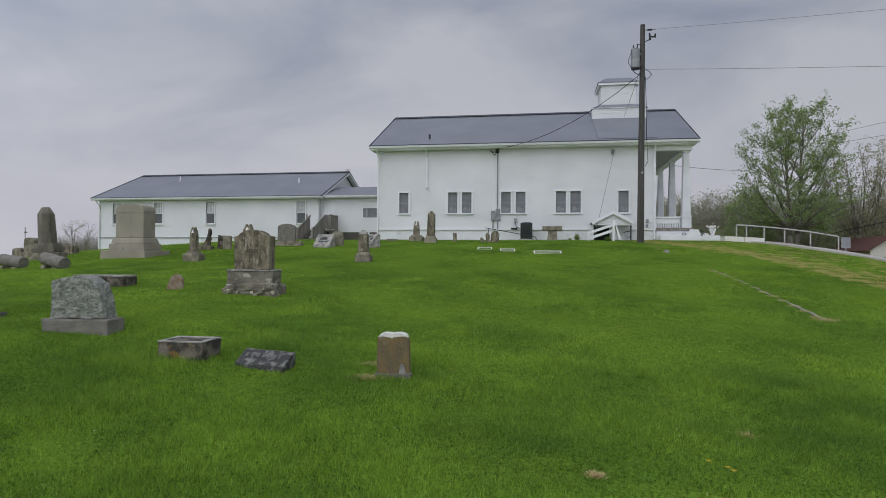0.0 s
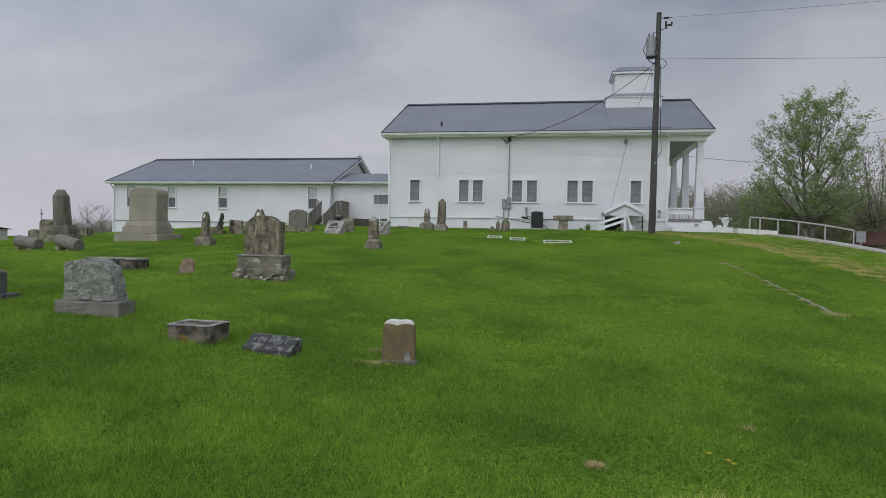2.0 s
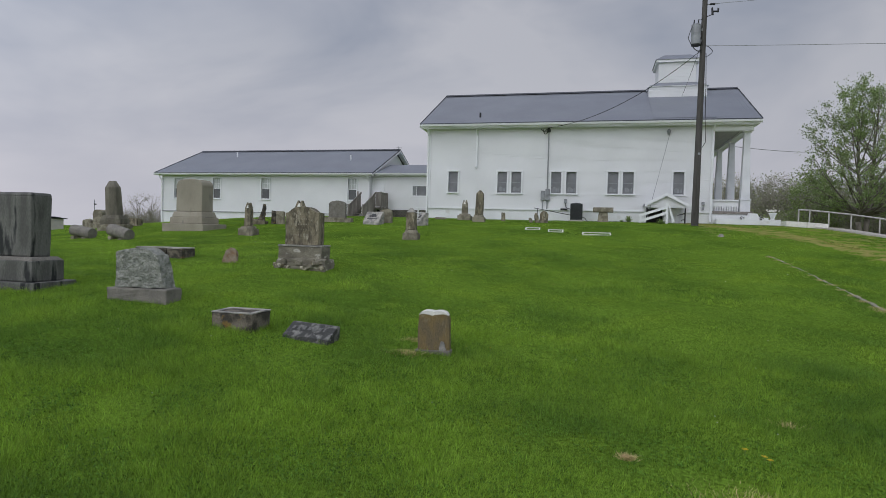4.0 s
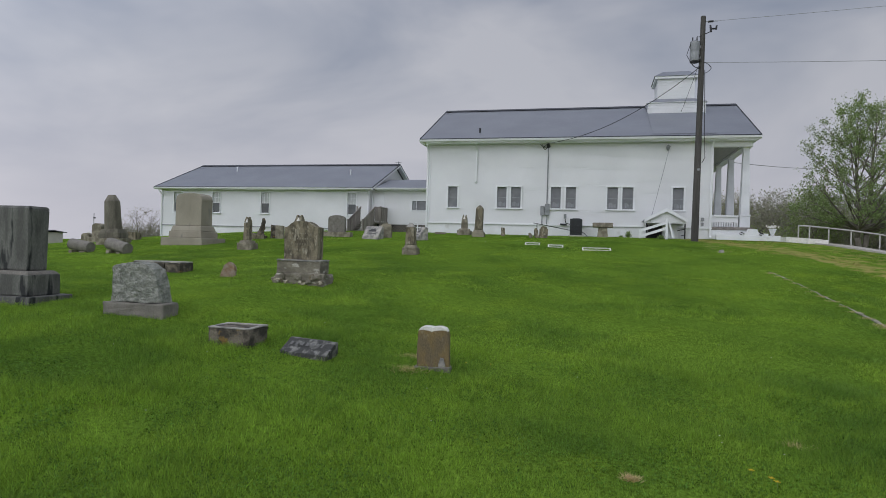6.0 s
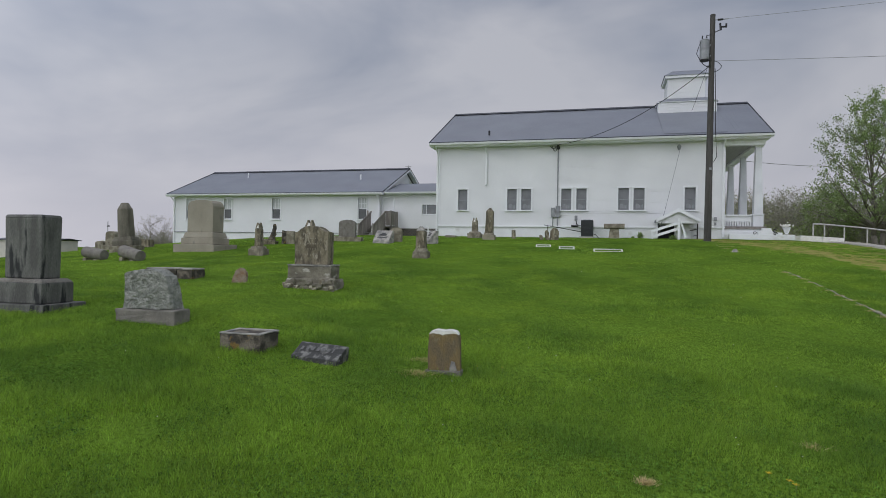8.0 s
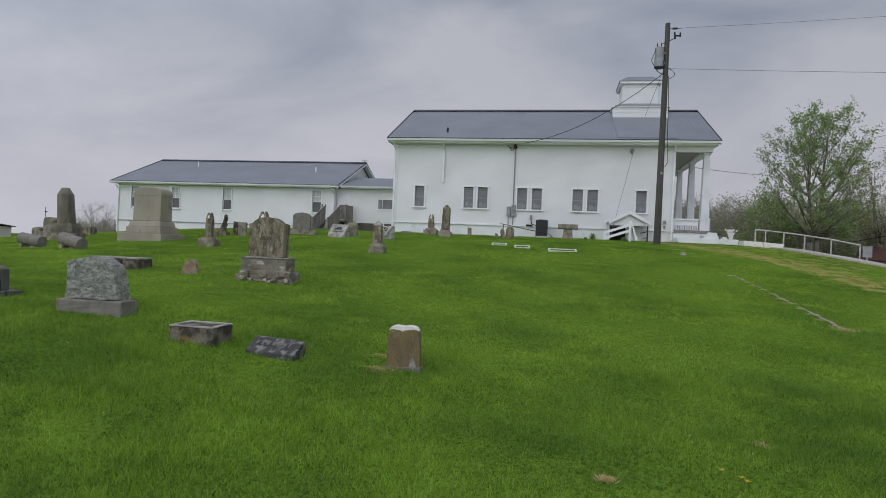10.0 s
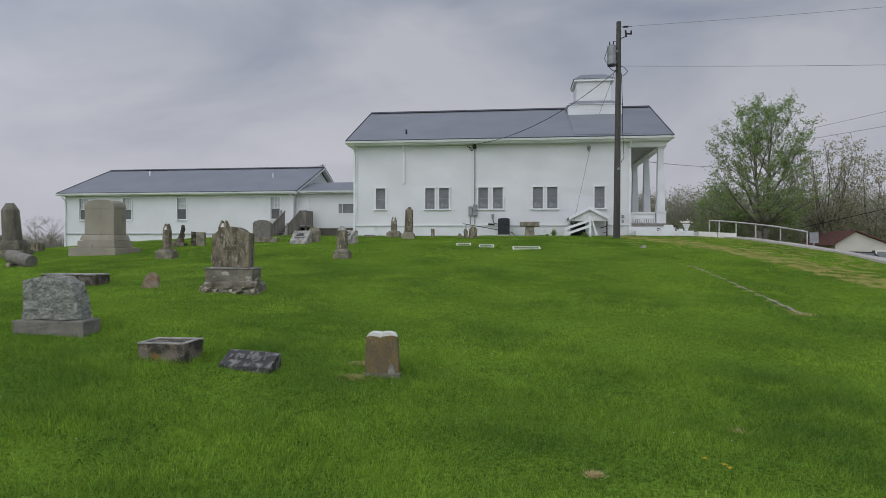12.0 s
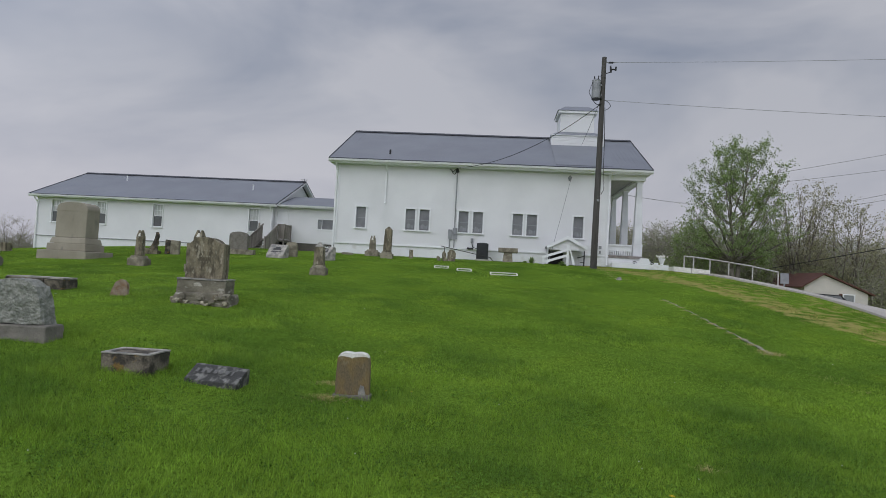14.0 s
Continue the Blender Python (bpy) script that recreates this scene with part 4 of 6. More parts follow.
    part("plinth", Build().box(-1.26, 1.27, -0.90, 0.90, -0.25, 0.28), GREY_STONE, g, bevel=0.03, cuts=2, rough=0.015)
    part("step", Build().box(-1.00, 1.00, -0.64, 0.64, 0.282, 0.56), GREY_STONE, g, bevel=0.03, cuts=1, rough=0.008)
    part("step", Build().frustum((0.94, 0.58), (0.87, 0.50), 0.562, 0.80), GREY_STONE, g, bevel=0.04, cuts=1, rough=0.008)
    part("die", Build().prism([(-0.80, 0.802), (0.80, 0.802), (0.80, 1.95), (0.74, 2.08), (0.60, 2.16), (0.3, 2.20), (-0.3, 2.20), (-0.60, 2.16), (-0.74, 2.08), (-0.80, 1.95)], -0.42, 0.42),
         GREY_STONE, g, bevel=0.035)
    part("band", Build().box(-0.815, 0.815, -0.435, 0.435, 1.86, 1.885), GREY_STONE, g, bevel=0.005)
    # pillars with gabled tops
    def pillar(x, y, yaw, w, h, base, mat, label, lean=0.0, twin=False, pale=True, size=(1, 1, 1)):
        q = grave("pillar_stone", x, y, yaw, label, lean=lean, size=size)
        part("base", Build().box(-base, base, -base * 0.8, base * 0.8, -0.1, 0.26).frustum((base * 0.82, base * 0.7), (base * 0.7, base * 0.55), 0.262, 0.36), LIME, q, bevel=0.02, cuts=1, rough=0.015, seed=x)
        s = part("shaft", Build().frustum((w, w), (w * 0.88, w * 0.88), 0.362, h), mat, q, bevel=0.015, cuts=1, rough=0.012, seed=y)
        u = w * 0.88
        if twin:
            for c in (-u * 0.5, u * 0.5):
                part("tip", Build().frustum((u * 0.48, u), (u * 0.08, u * 0.5), h + 0.002, h + 0.22, (c, 0)), mat, s, bevel=0.01)
            part("notch", Build().frustum((u * 0.40, u * 0.85), (u * 0.15, u * 0.5), h + 0.003, h + 0.12, (0, -0.03)), WHITE_STONE, s)
        else:
            part("tip", Build().frustum((u, u), (u * 0.25, u * 0.25), h + 0.002, h + 0.16), BLOCK_TOP if pale else mat, s, bevel=0.01)
    pillar(-12.72, 18.2, 2, 0.125, 1.02, 0.30, LIME_DARK, "brown gabled pillar stone with bleached notch", twin=True)
    pillar(-6.40, 18.45, 2, 0.165, 0.97, 0.265, LIME_DARK, "brown tapered pillar stone with pale pointed top", lean=-1)
    pillar(-5.80, 27.1, 2, 0.185, 1.40, 0.29, LIME_DARK, "tall dark tapered obelisk near the church wall", lean=1.5, pale=False)
    pillar(-6.85, 28.6, 2, 0.15, 0.85, 0.34, LIME, "low twin-tipped pillar stone on a wide base", twin=True)
    pillar(-10.05, 17.2, 2, 0.16, 1.16, 0.34, LIME_DARK, "brown pillar stone with bleached notched top", twin=True)
    # leaning ornate marker with its block
    g = grave("leaning_marker", -14.9, 22.5, 10, "dark ornate marker leaning on its broken base", lean=8)
    part("marker", Build().prism([(-0.14, 0.2), (0.16, 0.2), (0.12, 0.4), (0.17, 0.5), (0.10, 0.62), (0.14, 0.74), (0.06, 0.95), (0.0, 0.95), (-0.03, 0.6)], -0.08, 0.08), OLD_BLOCK, g, bevel=0.015, cuts=1, rough=0.02)
    part("base", Build().box(-0.42, 0.26, -0.2, 0.2, -0.1, 0.2), LIME_DARK, g, bevel=0.02, cuts=1, rough=0.03)

    def slab(x, y, yaw, w, h, t, mat, label, arch=True, base=0.0, lean=0.0, rise=1.0):
        q = grave("headstone", x, y, yaw, label, lean=lean)
        o = outline_arch(w, h, h * 0.78, rise) if arch else [(-w / 2, 0), (w / 2, 0), (w / 2 * 0.96, h * 0.97), (-w / 2 * 0.96, h)]
        if base:
            part("base", Build().box(-base, base, -t * 1.6, t * 1.6, -0.1, 0.24), LIME, q, bevel=0.02, cuts=1, rough=0.015)
            o = [(a, z + 0.235) for a, z in o]
        part("slab", Build().prism(o, -t, t), mat, q, bevel=0.012, cuts=1, rough=0.01, seed=x)
    slab(-13.95, 22.6, 8, 0.36, 0.62, 0.09, LIME, "plain upright stone slab near the hall", False)
    slab(-14.35, 22.7, 8, 0.20, 0.63, 0.07, OLD_BLOCK, "narrow dark upright stone slab", False, lean=1)
    slab(-12.1, 24.6, 8, 0.80, 0.80, 0.13, GRANITE_BASE, "broad round-topped headstone on a wide base", True, 0.72)
    slab(-9.62, 24.6, 3, 0.50, 0.70, 0.10, LIME, "plain round-topped stone slab", True)
    slab(-4.85, 28.6, 4, 0.19, 0.46, 0.08, LIME_DARK, "short narrow stone post", False)
    slab(-8.2, 28.9, 4, 0.55, 0.14, 0.22, LIME, "flat grey stone almost sunk in the lawn", False)
    slab(-24.55, 22.6, 4, 0.46, 0.50, 0.16, LIME, "round-topped grey stone beside the obelisk", True)
    slab(-23.85, 22.6, 4, 0.52, 0.70, 0.2, LIME, "broad grey stone with sloped shoulders", True, 0.40)
    slab(-26.6, 24.8, 4, 0.34, 0.52, 0.12, WHITE_STONE, "small white upright headstone", True)
    slab(-22.2, 23.0, 4, 0.62, 0.42, 0.2, LIME_DARK, "dark low stone behind the obelisk", False)
    for x, lean, h, w in ((-2.72, 3, 0.60, 0.40), (-3.02, -8, 0.50, 0.20), (-3.28, -22, 0.28, 0.16)):
        slab(x, 27.5, 6, w, h, 0.08, LIME_DARK if h > 0.3 else LIME, "broken weathered stone leaning in a cluster", True, lean=lean, rise=0.8)
    # slant-faced pale markers with dark ornament
    for x, y, w, yaw in ((-9.95, 23.8, 0.80, -6), (-7.75, 23.9, 0.44, -40)):
        g = grave("slant_headstone", x, y, yaw, "pale grey slant-faced headstone with dark engraving")
        m = part("marker", Build().prism_x([(-0.30, 0), (0.25, 0), (0.25, 0.58), (0.12, 0.60), (-0.28, 0.14)], -w / 2, w / 2), BLOCK_TOP, g, "pale grey granite", bevel=0.012)
        nrm = Vector((0, -0.75, 0.65)) * 0.014
        e = Build()
        for a, b2, lo, hi in ((-0.22, 0.22, 0.45, 0.62), (-0.12, 0.16, 0.62, 0.75), (-0.3, 0.3, 0.25, 0.32)):
            p = [Vector((s * w, -0.28 + 0.40 * t2, 0.14 + 0.46 * t2)) + nrm for s, t2 in ((a, lo), (b2, lo), (b2, hi), (a, hi))]
            e.poly(p, [(0, 1, 2, 3)])
        part("engraving", e, SCRIPT, m)
    # stone bench: slab on a stem
    g = thing("stone_bench", pose(0.02, 30.6, gz(0.02, 30.6) - 0.02), "short grey stone slab on a squat stem by the church wall", "bench")
    part("stem", Build().frustum((0.27, 0.2), (0.22, 0.17), 0, 0.52), LIME, g, bevel=0.02, cuts=1, rough=0.015)
    part("slab", Build().box(-0.52, 0.50, -0.25, 0.25, 0.522, 0.76), LIME, g, bevel=0.03, cuts=1, rough=0.02)
    # flush markers with raised concrete rims
    for x, y, w, h in ((-2.72, 23.2, 0.60, 0.46), (-1.73, 22.5, 0.60, 0.46), (-0.15, 21.75, 1.05, 0.44)):
        z = gz(x, y)
        slope = math.degrees(math.atan((gz(x, y + 0.4) - gz(x, y - 0.4)) / 0.8))
        g = thing("flush_marker", pose(x, y, z + 0.028, slope + 5, 0, 4), "flat grave marker with pale raised concrete rim", "grave marker", "flush markers")
        part("rim", Build().box(-w / 2, w / 2, -h / 2, -h / 2 + 0.022, -0.08, 0.016).box(-w / 2, w / 2, h / 2 - 0.028, h / 2, -0.1, 0.02)
             .box(-w / 2, -w / 2 + 0.045, -h / 2 + 0.029, h / 2 - 0.029, -0.1, 0.02).box(w / 2 - 0.045, w / 2, -h / 2 + 0.029, h / 2 - 0.029, -0.1, 0.02), WHITE_STONE, g, bevel=0.006)
        part("plate", Build().box(-w / 2 + 0.047, w / 2 - 0.047, -h / 2 + 0.031, h / 2 - 0.031, -0.1, -0.012), LAWN, g, "turf grown over the plate")


make_graves()


# ---------------------------------------------------------------- utility pole and wires
def make_pole():
    x, y, zt = 4.15, 27.92, 12.05
    p = thing("utility_pole", pose(0, 0, 0), "weathered wooden utility pole with grey transformer", "utility pole")
    part("pole", Build().tube((x - 0.06, y, gz(x, y) - 0.3), (x + 0.02, y, zt), 0.165, 0.11, n=16), WOOD_POLE, p)
    t = part("transformer", Build().tube((3.83, y - 0.12, 9.98), (3.83, y - 0.12, 10.85), 0.21, n=20), GREY_METAL, p, "grey cylindrical transformer", bevel=0.02)
    part("lid", Build().tube((3.83, y - 0.12, 10.852), (3.83, y - 0.12, 10.92), 0.215, 0.12, n=20), GREY_METAL, t)
    part("bottom_rim", Build().tube((3.83, y - 0.12, 9.93), (3.83, y - 0.12, 9.978), 0.20, n=20), BLACK, t)
    for dx in (-0.1, 0.08):
        part("bushing", Build().tube((3.83 + dx, y - 0.14, 10.9), (3.83 + dx, y - 0.14, 11.08), 0.035, 0.02), BLACK, t)
    part("bracket", Build().box(3.95, 4.1, y - 0.1, y, 10.1, 10.2).box(3.95, 4.1, y - 0.1, y, 10.6, 10.7), GREY_METAL, t)
    a = part("insulator_arm", Build().tube((4.2, y, 11.80), (4.78, y, 11.81), 0.022), GREY_METAL, p)
    part("insulator", Build().tube((4.38, y, 11.80), (4.60, y, 11.805), 0.045, n=10), BLACK, a)
    f = part("fuse_cutout", Build().tube((4.24, y - 0.05, 11.22), (4.52, y - 0.05, 11.34), 0.02).tube((4.50, y - 0.06, 11.30), (4.47, y - 0.06, 11.62), 0.05, 0.04, n=8)
             .tube((4.5, y - 0.06, 11.45), (4.72, y - 0.06, 11.44), 0.04, n=8).tube((4.72, y - 0.06, 11.40), (4.73, y - 0.06, 11.58), 0.04, n=8), BLACK, p, "dark fuse cutout")
    for k, (a0, b0, d) in enumerate((((3.73, y - 0.2, 10.95), (3.48, y - 0.25, 10.25), -0.05), ((3.48, y - 0.25, 10.25), (4.08, y - 0.15, 9.62), 0.16),
                                     ((3.9, y - 0.25, 10.75), (4.12, y - 0.2, 9.9), 0.1), ((4.15, y - 0.1, 9.90), (4.58, y, 9.68), -0.10), ((4.58, y, 9.68), (4.12, y - 0.1, 9.48), 0.12),
                                     ((4.2, y, 11.35), (3.9, y - 0.2, 11.08), 0.1), ((4.1, y - 0.18, 9.75), (3.7, y - 0.2, 9.85), 0.12))):
        cable("jumper", sag(a0, b0, d, 8), 0.014, "", parent=p)
    cable("riser", [(4.30, y, 9.6), (4.34, y - 0.05, 8), (4.36, y, 6.8), (4.42, y - 0.02, 5.6), (4.28, y - 0.05, 5.35)], 0.016, "", parent=p)
    part("staple", Build().box(4.10, 4.2, y - 0.17, y - 0.13, 5.0, 5.1), GREY_METAL, p)
    cable("service_drop", sag((4.08, y - 0.12, 9.72), (-2.96, 31.74, 7.06), 0.64, 20), 0.016, "thick black service cable sagging from pole to church")
    cable("thin_drop", sag((4.0, y - 0.1, 9.75), (4.2, 35.86, 9.5), 0.05, 8), 0.010, "thin cable from pole to church roof")
    cable("power_line", sag((4.78, y, 11.82), (60, 18, 12.6), 0.8, 24), 0.009, "high thin power line leading away", GREY_METAL)
    cable("power_line", sag((4.2, y, 9.95), (60, 21, 8.5), 0.8, 24), 0.011, "lower power line leading away", GREY_METAL)
    cable("guy_cable", sag((3.25, 31.85, 6.70), (2.12, 30.2, 2.0), 0.05, 8), 0.012, "thin cable running from wall light to the ground", GREY_METAL)
    cable("far_line", sag((7.3, 38.5, 6.95), (26, 78.6, 12.0), 0.2, 16), 0.02, "thin telephone line leading from the porch to the wood", GREY_METAL)
    for a0, b0, r in (((26, 78, 14.6), (47.8, 46, 16.5), 0.022), ((31.0, 78, 14.6), (42.8, 46, 13.4), 0.022), ((38.3, 78, 12.1), (35.6, 46, 11.0), 0.02),
                      ((38.3, 78, 11.7), (35.6, 46, 10.3), 0.02), ((25.9, 77, 2.6), (33.8, 40, 6.8), 0.035)):
        cable("far_line", sag(a0, b0, 0.15, 10), r, "thin overhead line crossing below the hill", BLACK if r > 0.03 else GREY_METAL)


make_pole()


# ---------------------------------------------------------------- things along the church wall
def make_wall_things():
    a = thing("air_conditioner", pose(-1.36, 31.2, gz(-1.36, 31.2) + 0.0), "dark green outdoor air conditioner unit on the grass", "air conditioner")
    part("cabinet", Build().box(-0.31, 0.31, -0.31, 0.31, 0.06, 0.92), AC_METAL, a, bevel=0.02)
    part("pad", Build().box(-0.38, 0.38, -0.38, 0.38, -0.08, 0.058), CONCRETE, a, bevel=0.01)
    for k in range(14):
        part("louver", Build().box(-0.27, 0.27, -0.322, -0.312, 0.14 + 0.052 * k, 0.162 + 0.052 * k), BLACK, a)
    part("top_grille", Build().tube((0, 0, 0.922), (0, 0, 0.95), 0.25, 0.22, n=20), BLACK, a)
    s = thing("disconnect_box", pose(-2.0, 31.93, 2.95), "small grey electrical disconnect box on the wall", "electrical box")
    part("box", Build().box(-0.07, 0.07, -0.06, 0.06, 0, 0.24), GREY_METAL, s, bevel=0.008)
    part("hose", Build().tube((0, -0.02, 0), (0.05, -0.05, -0.25), 0.02).tube((0.05, -0.05, -0.25), (0.35, -0.3, -0.35), 0.02).tube((-0.25, -0.03, -0.32), (0.1, -0.03, -0.34), 0.05), BLACK, s)
    b = Build().tube((-3.48, 30.0, 2.58), (-0.9, 30.1, gz(-0.9, 30.1) + 0.2), 0.018, n=8).tube((-0.9, 30.1, gz(-0.9, 30.1) + 0.2), (-0.62, 30.1, gz(-0.6, 30.1) - 0.1), 0.018, n=8)
    p = thing("leaning_pipe", pose(0, 0, 0), "thin dark metal pipe slanting over broken stones", "pipe")
    part("pipe", b, BLACK, p)
    part("stake", Build().tube((-3.3, 30.0, gz(-3.3, 30.0) - 0.1), (-3.3, 30.0, 2.56), 0.02), BLACK, p)

    # gabled cellar entrance with open front
    c = thing("cellar_entrance", pose(0, 0, 0), "small white gabled cellar entrance against the church wall", "porch")
    x0, x1, y0, y1, ze, za, xm = 2.12, 4.02, 30.5, 32.03, 2.86, 3.40, 3.08
    for xa, name in ((x0 - 0.08, "roof"), (x1 + 0.08, "roof")):
        part(name, Build().prism([(xa, ze - 0.02), (xm, za - 0.02), (xm, za + 0.06), (xa, ze + 0.05)], y0 - 0.12, y1), ROOF, c)
        part("rake_board", Build().prism([(xa, ze - 0.10), (xm, za - 0.10), (xm, za + 0.075), (xa, ze + 0.065)], y0 - 0.15, y0 - 0.122), TRIM, c)
    part("gable", Build().prism([(x0, 2.72), (x1, 2.72), (x1, ze), (xm, za - 0.04), (x0, ze)], y0, y0 + 0.05), SIDING, c)
    part("side_wall", Build().box(x0, x0 + 0.06, y0 + 0.6, y1, 1.8, ze), SIDING, c)
    # near-black panel stands for the shade inside the entrance
    part("back_wall", Build().box(x0 + 0.08, 3.02, y1 - 0.05, y1, 1.8, 2.7), SHADE_BLACK, c)
    part("door", Build().box(3.04, 3.80, y1 - 0.45, y1 - 0.40, 1.85, 2.70), TRIM, c, "white plank door")
    for x in (x0 + 0.04, x1 - 0.04):
        part("post", Build().box(x - 0.03, x + 0.03, y0 + 0.01, y0 + 0.07, 1.8, 2.718), BLACK, c, "dark metal post")
    for z in (2.15, 2.45):
        part("side_rail", Build().tube((x1 - 0.04, y0 + 0.05, z), (x1 - 0.04, y1, z), 0.02), BLACK, c)
    part("side_rail", Build().tube((x1 - 0.4, y0 + 0.04, z - 0.1), (x1 - 0.04, y0 + 0.04, z), 0.02), BLACK, c)
    h = thing("white_handrail", pose(0, 0, 0), "white painted wooden handrail at the cellar steps", "handrail")
    g = gz(2.6, 29.6)
    part("post", Build().box(2.98, 3.10, 29.58, 29.70, g - 0.1, 2.92), TRIM, h, bevel=0.008)
    part("brace", Build().prism([(3.10, 2.78), (3.12, 2.86), (3.42, g + 0.1), (3.30, g + 0.05)], 29.6, 29.68), TRIM, h)
    for dz in (0.0, 0.28):
        part("board", Build().prism([(1.75, 2.20 - dz), (2.98, 2.62 - dz), (2.98, 2.76 - dz), (1.75, 2.33 - dz)], 29.56, 29.60), TRIM, h)
    part("post", Build().box(1.78, 1.87, 29.605, 29.69, g - 0.1, 2.3), TRIM, h)

    def plant(x, y, r, h2, seed, label, mat):
        rnd = random.Random(seed)
        z = gz(x, y)
        t = thing("low_plant", pose(x, y, z), label, "plant", "plants by the church wall")
        b2 = Build()
        for _ in range(130):
            a2, e = rnd.uniform(0, math.tau), rnd.uniform(0.2, 1.3)
            ln = h2 * rnd.uniform(0.6, 1.2)
            d = Vector((math.cos(a2) * math.cos(e) * r / h2, math.sin(a2) * math.cos(e) * r / h2, math.sin(e))) * ln
            s2 = Vector((-math.sin(a2), math.cos(a2), 0)) * 0.02
            m2 = d * 0.6
            b2.poly([(0, 0, 0), m2 + s2, d, m2 - s2], [(0, 1, 2, 3)])
        part("leaves", b2, mat, t)
    plant(1.30, 31.2, 0.28, 0.36, 1, "dark leafy plant at the foot of the wall", LEAF)
    plant(2.75, 29.4, 0.28, 0.24, 2, "dark low plant below the handrail", LEAF)
    plant(0.95, 31.3, 0.16, 0.12, 3, "tiny weed clump at the foot of the wall", LEAF)

    plant(-10.3, 36.0, 0.35, 0.55, 6, "dry brown shrub beside the lattice", STRAW)
    r = thing("white_step_rail", pose(0, 0, 0), "small white step rail beside the link", "handrail")
    for x in (-12.35, -11.25):
        part("post", Build().box(x - 0.035, x + 0.035, 38.0, 38.07, gz(x, 38) - 0.1, 2.86), TRIM, r)
    for z in (2.45, 2.80):
        part("rail", Build().box(-12.5, -11.1, 37.95, 37.995, z, z + 0.07), TRIM, r)
    # flower urn and iron scrolls at the front steps
    u = thing("flower_urn", pose(8.22, 31.75, 2.262), "white flower urn on the front step wall", "planter")
    part("urn", Build().tube((0, 0, 0), (0, 0, 0.06), 0.10, 0.07, n=16).tube((0, 0, 0.06), (0, 0, 0.30), 0.09, 0.17, n=16).tube((0, 0, 0.30), (0, 0, 0.34), 0.19, 0.19, n=16), TRIM, u)
    rnd = random.Random(8)
    b2 = Build()
    for _ in range(40):
        q = Vector((rnd.gauss(0, 0.11), rnd.gauss(0, 0.1), 0.38 + abs(rnd.gauss(0, 0.06))))
        b2.frustum((0.03, 0.03), (0.01, 0.01), q.z, q.z + 0.05, (q.x, q.y))
    tagged(part("flowers", b2, WHITE_STONE, u, "pale flowers"), kind="stuff")
    w = thing("step_wall", pose(0, 0, 0), "low white stepped wall beside the front steps", "wall")
    part("wall", Build().box(5.6, 8.55, 31.55, 31.9, 1.2, 2.24), SKIRT, w, bevel=0.01)
    part("cap", Build().prism([(6.9, 2.242), (8.0, 2.242), (8.0, 2.34), (7.55, 2.36), (7.5, 2.55), (7.1, 2.56), (7.05, 2.40), (6.9, 2.36)], 31.58, 31.87), SKIRT, w, bevel=0.01)
    for x, z in ((6.75, 2.30), (7.62, 2.42), (7.66, 2.28)):
        pts = [(x + 0.10 * math.cos(k * 0.7) * (1 - k / 12), 31.53, z + 0.09 * math.sin(k * 0.7) * (1 - k / 12)) for k in range(10)]
        cable("scroll", pts, 0.02, "", parent=w)
    o = thing("concrete_lump", pose(4.25, 22.2, gz(4.25, 22.2), 0, 0, 20), "small pale stone lying in the grass", "stone")
    part("lump", Build().frustum((0.11, 0.08), (0.06, 0.04), -0.05, 0.10), BLOCK_TOP, o, bevel=0.03, cuts=1, rough=0.03)


make_wall_things()


# ---------------------------------------------------------------- walk, railing, drive, edging
def draped(name, left, right, rows, lift, mat, label, category, cols=8, skirt=0.3):
    """A strip lying on the ground between two edge lines, with sides going into the earth."""
    b = bmesh.new()
    grid = []
    for k in range(rows + 1):
        t = k / rows
        l, r = left(t), right(t)
        line = []
        for j in range(cols + 1):
            s = (j - 1) / (cols - 2) if 0 < j < cols else (-0.006 if j == 0 else 1.006)
            x, y = l[0] + (r[0] - l[0]) * s, l[1] + (r[1] - l[1]) * s
            line.append(b.verts.new((x, y, gz(x, y) + lift - (skirt if j in (0, cols) else 0))))
        grid.append(line)
    for p, q in zip(grid, grid[1:]):
        for j in range(cols):
            b.faces.new((p[j], p[j + 1], q[j + 1], q[j]))
    return tagged(part(name, b, mat), label, category, kind="structure")


